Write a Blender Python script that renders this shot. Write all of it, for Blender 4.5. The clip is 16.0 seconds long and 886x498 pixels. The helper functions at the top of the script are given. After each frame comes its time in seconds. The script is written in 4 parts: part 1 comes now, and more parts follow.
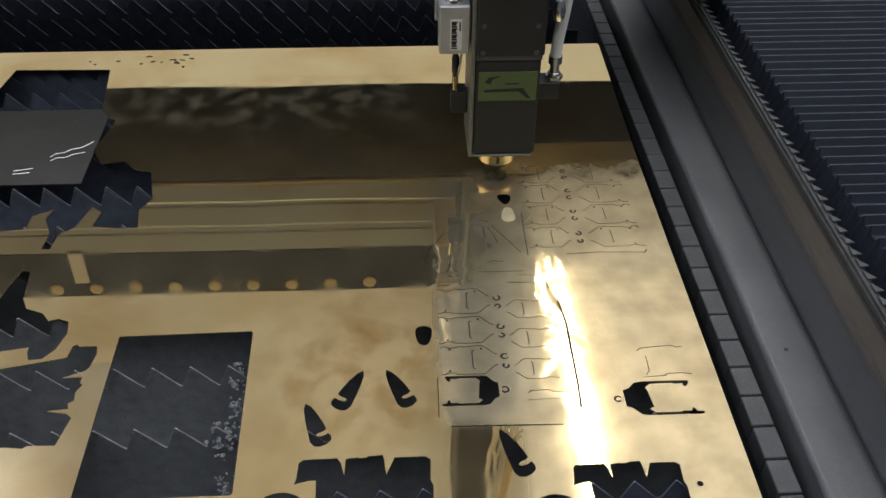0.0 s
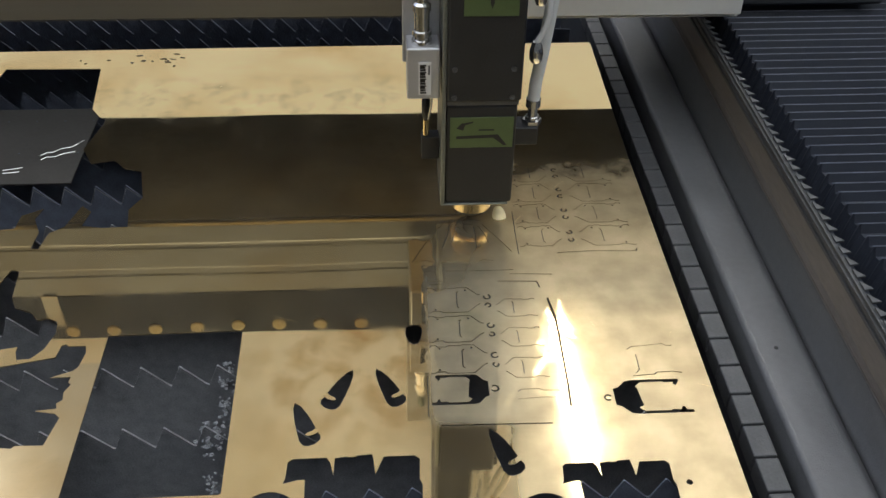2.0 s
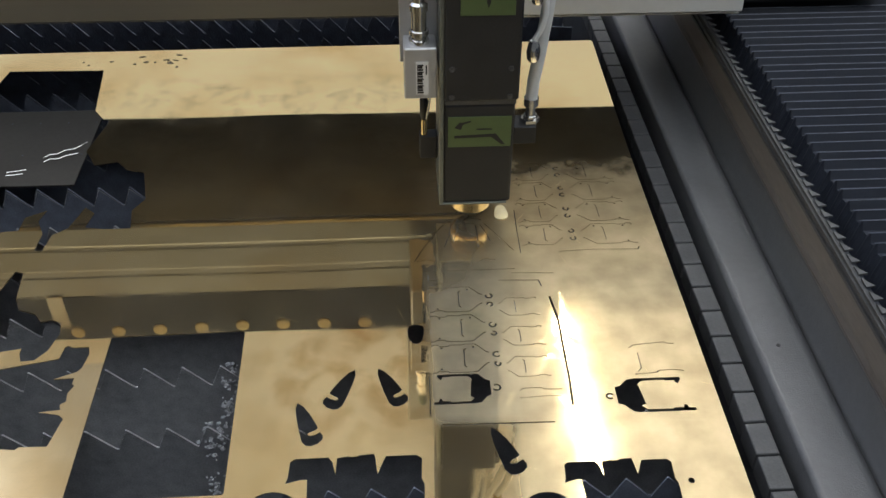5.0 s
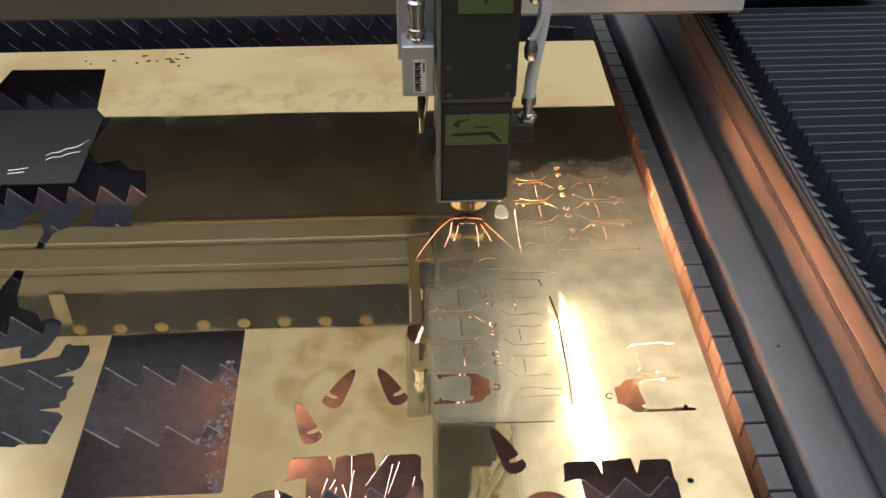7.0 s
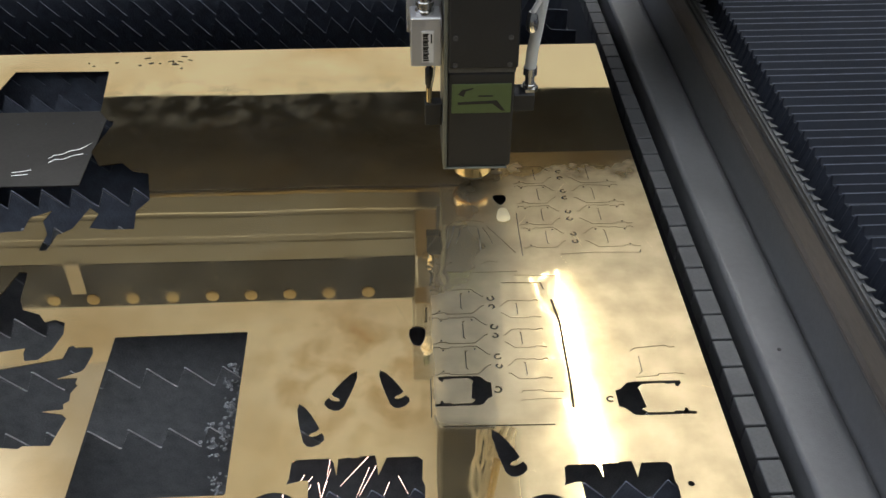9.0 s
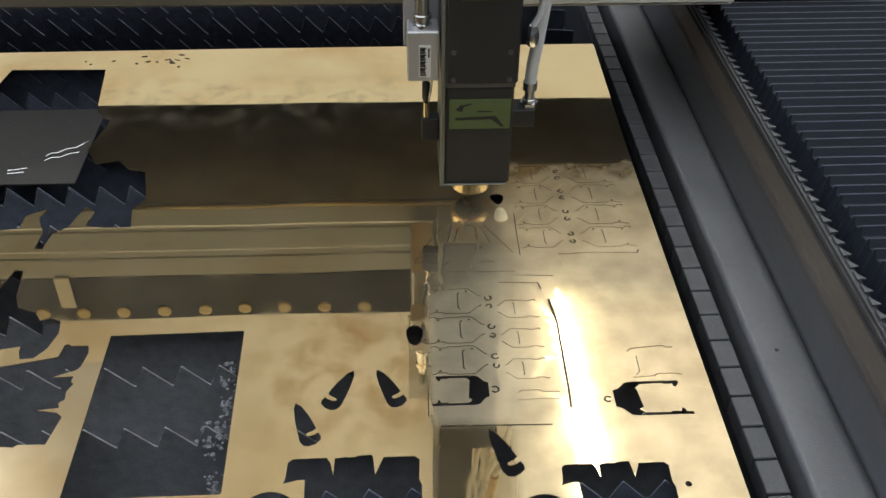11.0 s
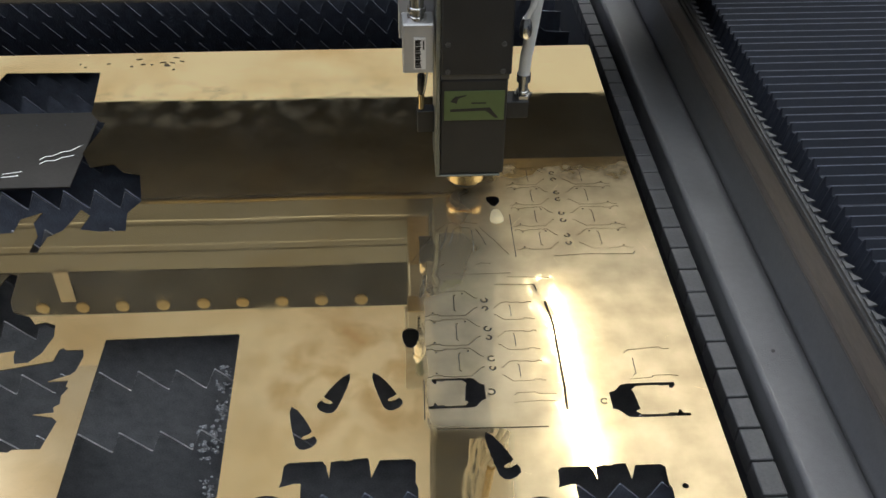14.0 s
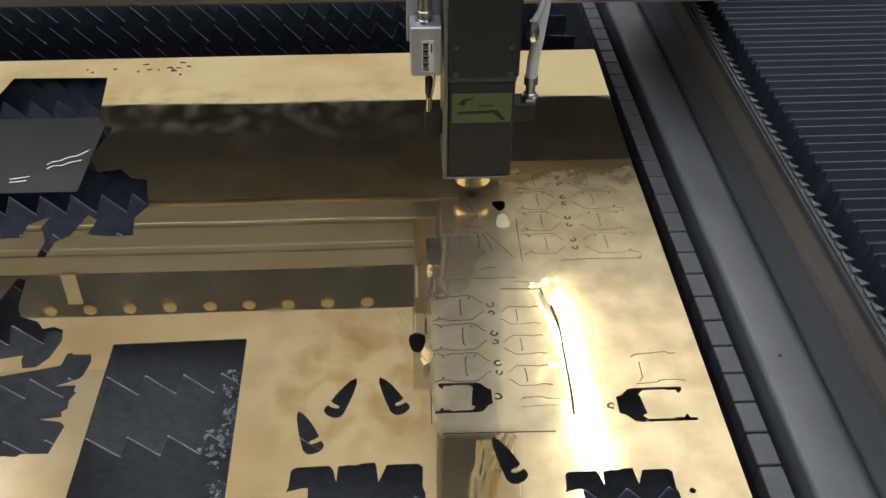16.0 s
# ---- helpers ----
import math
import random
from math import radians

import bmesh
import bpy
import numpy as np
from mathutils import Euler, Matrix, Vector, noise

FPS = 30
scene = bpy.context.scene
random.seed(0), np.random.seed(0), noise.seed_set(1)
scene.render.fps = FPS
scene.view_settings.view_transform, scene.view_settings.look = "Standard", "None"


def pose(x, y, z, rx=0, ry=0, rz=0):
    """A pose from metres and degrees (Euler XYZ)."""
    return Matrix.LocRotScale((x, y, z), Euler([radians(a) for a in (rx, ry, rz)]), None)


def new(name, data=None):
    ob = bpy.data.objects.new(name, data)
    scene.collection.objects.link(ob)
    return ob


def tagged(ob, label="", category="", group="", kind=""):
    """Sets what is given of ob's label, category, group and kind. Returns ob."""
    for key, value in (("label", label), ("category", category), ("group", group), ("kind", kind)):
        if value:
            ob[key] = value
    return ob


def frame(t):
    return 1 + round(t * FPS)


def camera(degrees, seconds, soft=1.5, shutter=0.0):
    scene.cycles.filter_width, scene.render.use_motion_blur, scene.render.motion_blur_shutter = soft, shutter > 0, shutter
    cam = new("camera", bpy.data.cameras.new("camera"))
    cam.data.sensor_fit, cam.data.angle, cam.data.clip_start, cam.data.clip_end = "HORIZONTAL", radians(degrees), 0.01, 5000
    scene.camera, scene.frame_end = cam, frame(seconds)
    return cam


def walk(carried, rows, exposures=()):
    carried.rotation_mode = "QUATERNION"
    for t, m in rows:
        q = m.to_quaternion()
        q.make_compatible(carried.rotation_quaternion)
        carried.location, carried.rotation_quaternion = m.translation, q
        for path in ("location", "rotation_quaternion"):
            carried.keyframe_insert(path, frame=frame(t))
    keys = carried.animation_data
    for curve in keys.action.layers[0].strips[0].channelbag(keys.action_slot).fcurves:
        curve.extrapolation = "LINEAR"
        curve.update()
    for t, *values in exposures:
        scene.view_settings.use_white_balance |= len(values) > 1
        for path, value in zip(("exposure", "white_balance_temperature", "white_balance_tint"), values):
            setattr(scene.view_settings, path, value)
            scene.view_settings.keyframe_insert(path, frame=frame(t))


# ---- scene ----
FOV = 49.526
cam = camera(FOV, 16.0)
PATH = (
    (0, pose(-0.0134, 0.0024, 0.6863, 50.943, -0.704, -2.961)),
    (0.5, pose(-0.0135, 0.0019, 0.6846, 51.020, -0.843, -2.974)),
    (1, pose(-0.0097, 0.0029, 0.6870, 50.976, -0.855, -3.000)),
    (1.5, pose(-0.0065, 0.0032, 0.6855, 50.974, -0.748, -3.148)),
    (2, pose(-0.0075, 0.0024, 0.6844, 50.955, -0.808, -3.207)),
    (2.5, pose(-0.0069, 0.0029, 0.6867, 50.923, -0.502, -3.115)),
    (3, pose(-0.0050, 0.0027, 0.6875, 50.942, -0.390, -3.228)),
    (3.5, pose(-0.0073, 0.0013, 0.6854, 50.869, -0.462, -3.060)),
    (4, pose(-0.0050, 0.0033, 0.6857, 50.762, -0.398, -3.176)),
    (6.5, pose(-0.0006, 0.0004, 0.6876, 50.919, -0.176, -2.933)),
    (7, pose(0.0004, 0.0012, 0.6862, 50.835, -0.346, -2.855)),
    (7.5, pose(-0.0007, 0.0010, 0.6854, 50.862, -0.374, -2.978)),
    (8, pose(-0.0011, 0.0007, 0.6856, 50.821, -0.482, -2.983)),
    (8.5, pose(-0.0008, 0.0003, 0.6873, 50.830, -0.469, -2.721)),
    (9, pose(0.0000, 0.0000, 0.6900, 50.888, -0.365, -2.717)),
    (11.5, pose(-0.0018, 0.0014, 0.6872, 50.965, -0.705, -2.796)),
    (12, pose(-0.0006, 0.0028, 0.6882, 51.034, -0.547, -2.861)),
    (12.5, pose(0.0004, 0.0027, 0.6881, 51.085, -0.475, -2.914)),
    (13, pose(-0.0002, 0.0020, 0.6889, 51.067, -0.556, -2.947)),
    (13.5, pose(0.0014, 0.0026, 0.6873, 51.038, -0.554, -3.000)),
    (14, pose(0.0004, 0.0028, 0.6871, 51.014, -0.580, -3.050)),
    (14.5, pose(0.0007, 0.0030, 0.6872, 51.061, -0.592, -3.019)),
    (15, pose(0.0002, 0.0031, 0.6888, 51.106, -0.558, -2.938)),
    (15.5, pose(-0.0022, 0.0026, 0.6888, 51.186, -0.503, -2.921)),
    (16, pose(-0.0018, 0.0025, 0.6888, 51.226, -0.391, -2.861)),
)
walk(cam, PATH, ((0, -0.13), (0.3, 0.10), (0.5, 0.17), (16, 0.17)))

# ---- light: daylight roof panels, unseen fill panels added to them, and one tube lamp ----
world = bpy.data.worlds.new("hall_light")
scene.world = world
world.use_nodes = True
world.node_tree.nodes["Background"].inputs[0].default_value = (0.55, 0.65, 0.85, 1)
world.node_tree.nodes["Background"].inputs[1].default_value = 0.02


# ---- materials ----
def mat(name, base, rough=0.5, metal=0.0, vary=0.15, scale=30.0, bump=0.0, bscale=200.0, rvary=0.1, stretch=(1, 1, 1)):
    """A surface with two scales of colour variation, uneven gloss and fine relief."""
    m = bpy.data.materials.new(name)
    m.use_nodes = True
    nt = m.node_tree
    b = nt.nodes["Principled BSDF"]
    b.inputs["Metallic"].default_value = metal
    geo = nt.nodes.new("ShaderNodeTexCoord")
    mp = nt.nodes.new("ShaderNodeMapping")
    mp.inputs["Scale"].default_value = stretch
    nt.links.new(geo.outputs["Object"], mp.inputs["Vector"])
    n1 = nt.nodes.new("ShaderNodeTexNoise")
    n1.inputs["Scale"].default_value = scale
    n1.inputs["Detail"].default_value = 6
    n2 = nt.nodes.new("ShaderNodeTexNoise")
    n2.inputs["Scale"].default_value = scale * 9
    n2.inputs["Detail"].default_value = 3
    for n in (n1, n2):
        nt.links.new(mp.outputs["Vector"], n.inputs["Vector"])
    mix = nt.nodes.new("ShaderNodeMix")
    mix.inputs["Factor"].default_value = 0.35
    nt.links.new(n1.outputs["Fac"], mix.inputs["A"])
    nt.links.new(n2.outputs["Fac"], mix.inputs["B"])
    ramp = nt.nodes.new("ShaderNodeValToRGB")
    lo, hi = ramp.color_ramp.elements
    lo.position, hi.position = 0.3, 0.7
    lo.color = (*(c * (1 - vary) for c in base), 1)
    hi.color = (*(min(1, c * (1 + vary)) for c in base), 1)
    nt.links.new(mix.outputs["Result"], ramp.inputs["Fac"])
    nt.links.new(ramp.outputs["Color"], b.inputs["Base Color"])
    rr = nt.nodes.new("ShaderNodeMapRange")
    rr.inputs["From Min"].default_value, rr.inputs["From Max"].default_value = 0.3, 0.7
    rr.inputs["To Min"].default_value, rr.inputs["To Max"].default_value = max(0.02, rough - rvary), min(1, rough + rvary)
    nt.links.new(n1.outputs["Fac"], rr.inputs["Value"])
    nt.links.new(rr.outputs["Result"], b.inputs["Roughness"])
    if bump:
        n3 = nt.nodes.new("ShaderNodeTexNoise")
        n3.inputs["Scale"].default_value = bscale
        n3.inputs["Detail"].default_value = 4
        nt.links.new(mp.outputs["Vector"], n3.inputs["Vector"])
        bp = nt.nodes.new("ShaderNodeBump")
        bp.inputs["Strength"].default_value = bump
        bp.inputs["Distance"].default_value = 0.001
        nt.links.new(n3.outputs["Fac"], bp.inputs["Height"])
        nt.links.new(bp.outputs["Normal"], b.inputs["Normal"])
    return m


def glow(name, colour, strength):
    m = bpy.data.materials.new(name)
    m.use_nodes = True
    b = m.node_tree.nodes["Principled BSDF"]
    b.inputs["Base Color"].default_value = (*colour, 1)
    b.inputs["Emission Color"].default_value = (*colour, 1)
    b.inputs["Emission Strength"].default_value = strength
    return m


def brass_material():
    """Polished brass sheet, dusted and heat-stained, hazier where parts have been cut."""
    m = mat("polished_brass", (0.87, 0.655, 0.32), 0.05, 1.0, 0.06, 7, 0.0, 90, 0.02)
    nt = m.node_tree
    b = nt.nodes["Principled BSDF"]
    tc = nt.nodes.new("ShaderNodeTexCoord")
    sep = nt.nodes.new("ShaderNodeSeparateXYZ")
    nt.links.new(tc.outputs["Object"], sep.inputs["Vector"])
    # uneven rough coat: a veil of haze put over the dark reflections
    fn = nt.nodes.new("ShaderNodeTexNoise")
    fn.inputs["Scale"].default_value = 9
    fn.inputs["Detail"].default_value = 6
    fn.inputs["Distortion"].default_value = 0.2
    nt.links.new(tc.outputs["Object"], fn.inputs["Vector"])
    fw = nt.nodes.new("ShaderNodeMapRange")
    fw.inputs["From Min"].default_value, fw.inputs["From Max"].default_value = 0.40, 0.66
    fw.inputs["To Min"].default_value, fw.inputs["To Max"].default_value = 0.05, 0.26
    nt.links.new(fn.outputs["Fac"], fw.inputs["Value"])
    nt.links.new(fw.outputs["Result"], b.inputs["Coat Weight"])
    b.inputs["Coat Roughness"].default_value = 0.55
    b.inputs["Coat IOR"].default_value = 1.6
    # gentle waviness of a thin sheet
    wn = nt.nodes.new("ShaderNodeTexNoise")
    wn.inputs["Scale"].default_value = 3.5
    wn.inputs["Detail"].default_value = 1.0
    nt.links.new(tc.outputs["Object"], wn.inputs["Vector"])
    bp = nt.nodes.new("ShaderNodeBump")
    bp.inputs["Strength"].default_value = 0.25
    bp.inputs["Distance"].default_value = 0.004
    nt.links.new(wn.outputs["Fac"], bp.inputs["Height"])
    nt.links.new(bp.outputs["Normal"], b.inputs["Normal"])
    # the cut grid is buckled: short dents between the kerfs
    def band(socket, a0, a1, b0, b1):
        lo = nt.nodes.new("ShaderNodeMapRange")
        hi = nt.nodes.new("ShaderNodeMapRange")
        for n, p, q in ((lo, a0, a1), (hi, b1, b0)):
            n.interpolation_type = "SMOOTHSTEP"
            n.inputs["From Min"].default_value, n.inputs["From Max"].default_value = p, q
            nt.links.new(socket, n.inputs["Value"])
        w = nt.nodes.new("ShaderNodeMath")
        w.operation = "MULTIPLY"
        nt.links.new(lo.outputs["Result"], w.inputs[0])
        nt.links.new(hi.outputs["Result"], w.inputs[1])
        return w.outputs["Value"]

    def times(a, c):
        w = nt.nodes.new("ShaderNodeMath")
        w.operation = "MULTIPLY"
        nt.links.new(a, w.inputs[0])
        nt.links.new(c, w.inputs[1])
        return w.outputs["Value"]

    dent = nt.nodes.new("ShaderNodeTexNoise")
    dent.inputs["Scale"].default_value = 17
    dent.inputs["Detail"].default_value = 2.0
    dent.inputs["Distortion"].default_value = 0.6
    nt.links.new(tc.outputs["Object"], dent.inputs["Vector"])
    b2 = nt.nodes.new("ShaderNodeBump")
    b2.inputs["Distance"].default_value = 0.0009
    grid = times(band(sep.outputs["X"], 0.015, 0.03, 0.15, 0.19), band(sep.outputs["Y"], 0.58, 0.60, 0.84, 0.92))
    film = times(band(sep.outputs["X"], 0.020, 0.030, 0.09, 0.17), band(sep.outputs["Y"], 0.575, 0.60, 0.72, 0.86))
    nt.links.new(grid, b2.inputs["Strength"])
    nt.links.new(dent.outputs["Fac"], b2.inputs["Height"])
    nt.links.new(bp.outputs["Normal"], b2.inputs["Normal"])
    nt.links.new(b2.outputs["Normal"], b.inputs["Normal"])
    # hazier zone round the finished parts
    hz = nt.nodes.new("ShaderNodeMapRange")
    hz.interpolation_type = "SMOOTHSTEP"
    hz.inputs["From Min"].default_value, hz.inputs["From Max"].default_value = 0.018, 0.060
    nt.links.new(sep.outputs["X"], hz.inputs["Value"])
    hr = nt.nodes.new("ShaderNodeMapRange")
    hr.interpolation_type = "SMOOTHSTEP"
    hr.inputs["From Min"].default_value, hr.inputs["From Max"].default_value = 0.09, 0.16
    nt.links.new(sep.outputs["X"], hr.inputs["Value"])
    rag = nt.nodes.new("ShaderNodeTexNoise")
    rag.inputs["Scale"].default_value = 28
    rag.inputs["Detail"].default_value = 5
    nt.links.new(tc.outputs["Object"], rag.inputs["Vector"])
    ra = nt.nodes.new("ShaderNodeMath")
    ra.operation = "MULTIPLY_ADD"
    ra.inputs[1].default_value = 0.11
    nt.links.new(rag.outputs["Fac"], ra.inputs[0])
    nt.links.new(sep.outputs["Y"], ra.inputs[2])
    zone = nt.nodes.new("ShaderNodeMapRange")
    zone.interpolation_type = "SMOOTHSTEP"
    zone.inputs["From Min"].default_value, zone.inputs["From Max"].default_value = 1.075, 1.035
    nt.links.new(ra.outputs["Value"], zone.inputs["Value"])

    def in_zone(socket):
        w = nt.nodes.new("ShaderNodeMath")
        w.operation = "MULTIPLY"
        nt.links.new(socket, w.inputs[0])
        nt.links.new(zone.outputs["Result"], w.inputs[1])
        return w.outputs["Value"]

    nn = nt.nodes.new("ShaderNodeTexNoise")
    nn.inputs["Scale"].default_value = 22
    nn.inputs["Detail"].default_value = 5
    nt.links.new(tc.outputs["Object"], nn.inputs["Vector"])
    rr = nt.nodes.new("ShaderNodeMapRange")
    rr.inputs["From Min"].default_value, rr.inputs["From Max"].default_value = 0.45, 0.75
    rr.inputs["To Min"].default_value, rr.inputs["To Max"].default_value = 0.012, 0.085
    nt.links.new(nn.outputs["Fac"], rr.inputs["Value"])
    ml = nt.nodes.new("ShaderNodeMath")
    ml.operation = "MULTIPLY_ADD"
    ml.inputs[1].default_value = 0.062
    nt.links.new(in_zone(hr.outputs["Result"]), ml.inputs[0])
    nt.links.new(rr.outputs["Result"], ml.inputs[2])
    # hair scratches in three directions and small smears
    total = None
    for turn, stretch, cut in ((0.35, (900, 9, 1), 0.70), (1.2, (700, 7, 1), 0.71), (2.5, (800, 12, 1), 0.71)):
        mp = nt.nodes.new("ShaderNodeMapping")
        mp.vector_type = "TEXTURE"
        mp.inputs["Rotation"].default_value = (0, 0, turn)
        mp.inputs["Scale"].default_value = (1 / stretch[0], 1 / stretch[1], 1)
        nt.links.new(tc.outputs["Object"], mp.inputs["Vector"])
        sn = nt.nodes.new("ShaderNodeTexNoise")
        sn.inputs["Scale"].default_value = 1.0
        sn.inputs["Detail"].default_value = 3.0
        nt.links.new(mp.outputs["Vector"], sn.inputs["Vector"])
        sg = nt.nodes.new("ShaderNodeMapRange")
        sg.inputs["From Min"].default_value, sg.inputs["From Max"].default_value = cut, cut + 0.05
        nt.links.new(sn.outputs["Fac"], sg.inputs["Value"])
        if total is None:
            total = sg.outputs["Result"]
        else:
            ad = nt.nodes.new("ShaderNodeMath")
            ad.operation = "MAXIMUM"
            nt.links.new(total, ad.inputs[0])
            nt.links.new(sg.outputs["Result"], ad.inputs[1])
            total = ad.outputs["Value"]
    sa = nt.nodes.new("ShaderNodeMath")
    sa.operation = "MULTIPLY_ADD"
    sa.inputs[1].default_value = 0.22
    nt.links.new(total, sa.inputs[0])
    nt.links.new(ml.outputs["Value"], sa.inputs[2])
    ml = sa
    for l in list(b.inputs["Roughness"].links):
        nt.links.remove(l)
    nt.links.new(ml.outputs["Value"], b.inputs["Roughness"])
    # dust film: a thin matt layer, thicker in the hazy zone
    df = nt.nodes.new("ShaderNodeBsdfDiffuse")
    df.inputs["Color"].default_value = (0.54, 0.46, 0.32, 1)
    mx = nt.nodes.new("ShaderNodeMixShader")
    dm = nt.nodes.new("ShaderNodeMath")
    dm.operation = "MULTIPLY_ADD"
    dm.inputs[1].default_value, dm.inputs[2].default_value = 0.10, 0.032
    nt.links.new(in_zone(hz.outputs["Result"]), dm.inputs[0])
    # wiped, smoky smears on the far left of the sheet
    sn2 = nt.nodes.new("ShaderNodeTexNoise")
    sn2.inputs["Scale"].default_value = 34
    sn2.inputs["Detail"].default_value = 6
    sn2.inputs["Distortion"].default_value = 0.2
    nt.links.new(tc.outputs["Object"], sn2.inputs["Vector"])
    sg2 = nt.nodes.new("ShaderNodeMapRange")
    sg2.inputs["From Min"].default_value, sg2.inputs["From Max"].default_value = 0.46, 0.74
    sg2.inputs["To Max"].default_value = 0.30
    nt.links.new(sn2.outputs["Fac"], sg2.inputs["Value"])
    smear = times(sg2.outputs["Result"], times(band(sep.outputs["X"], -0.60, -0.45, -0.02, 0.06), band(sep.outputs["Y"], 1.09, 1.18, 1.20, 1.27)))
    dz = nt.nodes.new("ShaderNodeMath")
    nt.links.new(dm.outputs["Value"], dz.inputs[0])
    fm = nt.nodes.new("ShaderNodeMath")
    fm.operation = "MULTIPLY_ADD"
    fm.inputs[1].default_value = 0.24
    nt.links.new(film, fm.inputs[0])
    nt.links.new(smear, fm.inputs[2])
    nt.links.new(fm.outputs["Value"], dz.inputs[1])
    dn = nt.nodes.new("ShaderNodeMath")
    dn.operation = "MULTIPLY"
    nt.links.new(dz.outputs["Value"], dn.inputs[0])
    r2 = nt.nodes.new("ShaderNodeMapRange")
    r2.inputs["From Min"].default_value, r2.inputs["From Max"].default_value = 0.3, 0.7
    r2.inputs["To Min"].default_value, r2.inputs["To Max"].default_value = 0.7, 1.3
    nt.links.new(nn.outputs["Fac"], r2.inputs["Value"])
    nt.links.new(r2.outputs["Result"], dn.inputs[1])
    # a strip before the grid has been wiped clean
    wiped = nt.nodes.new("ShaderNodeMath")
    wiped.operation = "MULTIPLY_ADD"
    wiped.inputs[1].default_value, wiped.inputs[2].default_value = -0.85, 1.0
    nt.links.new(times(band(sep.outputs["X"], 0.020, 0.026, 0.085, 0.105), band(sep.outputs["Y"], 0.40, 0.45, 0.580, 0.590)), wiped.inputs[0])
    nt.links.new(times(dn.outputs["Value"], wiped.outputs["Value"]), mx.inputs["Fac"])
    # fine scuffs: a broad second lobe where parts have been handled
    gl = nt.nodes.new("ShaderNodeBsdfGlossy")
    gl.inputs["Color"].default_value = (0.87, 0.72, 0.45, 1)
    gl.inputs["Roughness"].default_value = 0.42
    sc = nt.nodes.new("ShaderNodeMapRange")
    sc.interpolation_type = "SMOOTHSTEP"
    sc.inputs["From Min"].default_value, sc.inputs["From Max"].default_value = 0.04, 0.17
    sc.inputs["To Min"].default_value, sc.inputs["To Max"].default_value = 0.03, 0.50
    nt.links.new(sep.outputs["X"], sc.inputs["Value"])
    sm = nt.nodes.new("ShaderNodeMath")
    sm.operation = "MULTIPLY"
    nt.links.new(in_zone(sc.outputs["Result"]), sm.inputs[0])
    nt.links.new(r2.outputs["Result"], sm.inputs[1])
    m2 = nt.nodes.new("ShaderNodeMixShader")
    nt.links.new(times(sm.outputs["Value"], wiped.outputs["Value"]), m2.inputs["Fac"])
    nt.links.new(b.outputs["BSDF"], m2.inputs[1])
    nt.links.new(gl.outputs["BSDF"], m2.inputs[2])
    nt.links.new(m2.outputs["Shader"], mx.inputs[1])
    nt.links.new(df.outputs["BSDF"], mx.inputs[2])
    nt.links.new(mx.outputs["Shader"], nt.nodes["Material Output"].inputs["Surface"])
    # brown heat and water stains
    st = nt.nodes.new("ShaderNodeTexNoise")
    st.inputs["Scale"].default_value = 5.0
    st.inputs["Detail"].default_value = 7
    st.inputs["Distortion"].default_value = 0.15
    nt.links.new(tc.outputs["Object"], st.inputs["Vector"])
    sr = nt.nodes.new("ShaderNodeValToRGB")
    lo, hi = sr.color_ramp.elements
    lo.position, hi.position = 0.46, 0.68
    lo.color, hi.color = (1, 1, 1, 1), (0.80, 0.70, 0.56, 1)
    nt.links.new(st.outputs["Fac"], sr.inputs["Fac"])
    mc = nt.nodes.new("ShaderNodeMix")
    mc.data_type, mc.blend_type = "RGBA", "MULTIPLY"
    mc.inputs[0].default_value = 1.0
    old = b.inputs["Base Color"].links[0].from_socket
    nt.links.new(old, mc.inputs[6])
    nt.links.new(sr.outputs["Color"], mc.inputs[7])
    # brown heat stains where the blades were cut
    vd = nt.nodes.new("ShaderNodeVectorMath")
    vd.operation = "DISTANCE"
    vd.inputs[1].default_value = (-0.050, 0.665, 0.0)
    nt.links.new(tc.outputs["Object"], vd.inputs[0])
    near = nt.nodes.new("ShaderNodeMapRange")
    near.interpolation_type = "SMOOTHSTEP"
    near.inputs["From Min"].default_value, near.inputs["From Max"].default_value = 0.15, 0.03
    nt.links.new(vd.outputs["Value"], near.inputs["Value"])
    hn = nt.nodes.new("ShaderNodeTexNoise")
    hn.inputs["Scale"].default_value = 26
    hn.inputs["Detail"].default_value = 6
    hn.inputs["Distortion"].default_value = 0.3
    nt.links.new(tc.outputs["Object"], hn.inputs["Vector"])
    hs = nt.nodes.new("ShaderNodeMapRange")
    hs.inputs["From Min"].default_value, hs.inputs["From Max"].default_value = 0.44, 0.68
    nt.links.new(hn.outputs["Fac"], hs.inputs["Value"])
    hm = nt.nodes.new("ShaderNodeMath")
    hm.operation = "MULTIPLY"
    nt.links.new(near.outputs["Result"], hm.inputs[0])
    nt.links.new(hs.outputs["Result"], hm.inputs[1])
    mh = nt.nodes.new("ShaderNodeMix")
    mh.data_type, mh.blend_type = "RGBA", "MULTIPLY"
    nt.links.new(hm.outputs["Value"], mh.inputs[0])
    nt.links.new(mc.outputs[2], mh.inputs[6])
    mh.inputs[7].default_value = (0.72, 0.57, 0.38, 1)
    nt.links.new(mh.outputs[2], b.inputs["Base Color"])
    return m


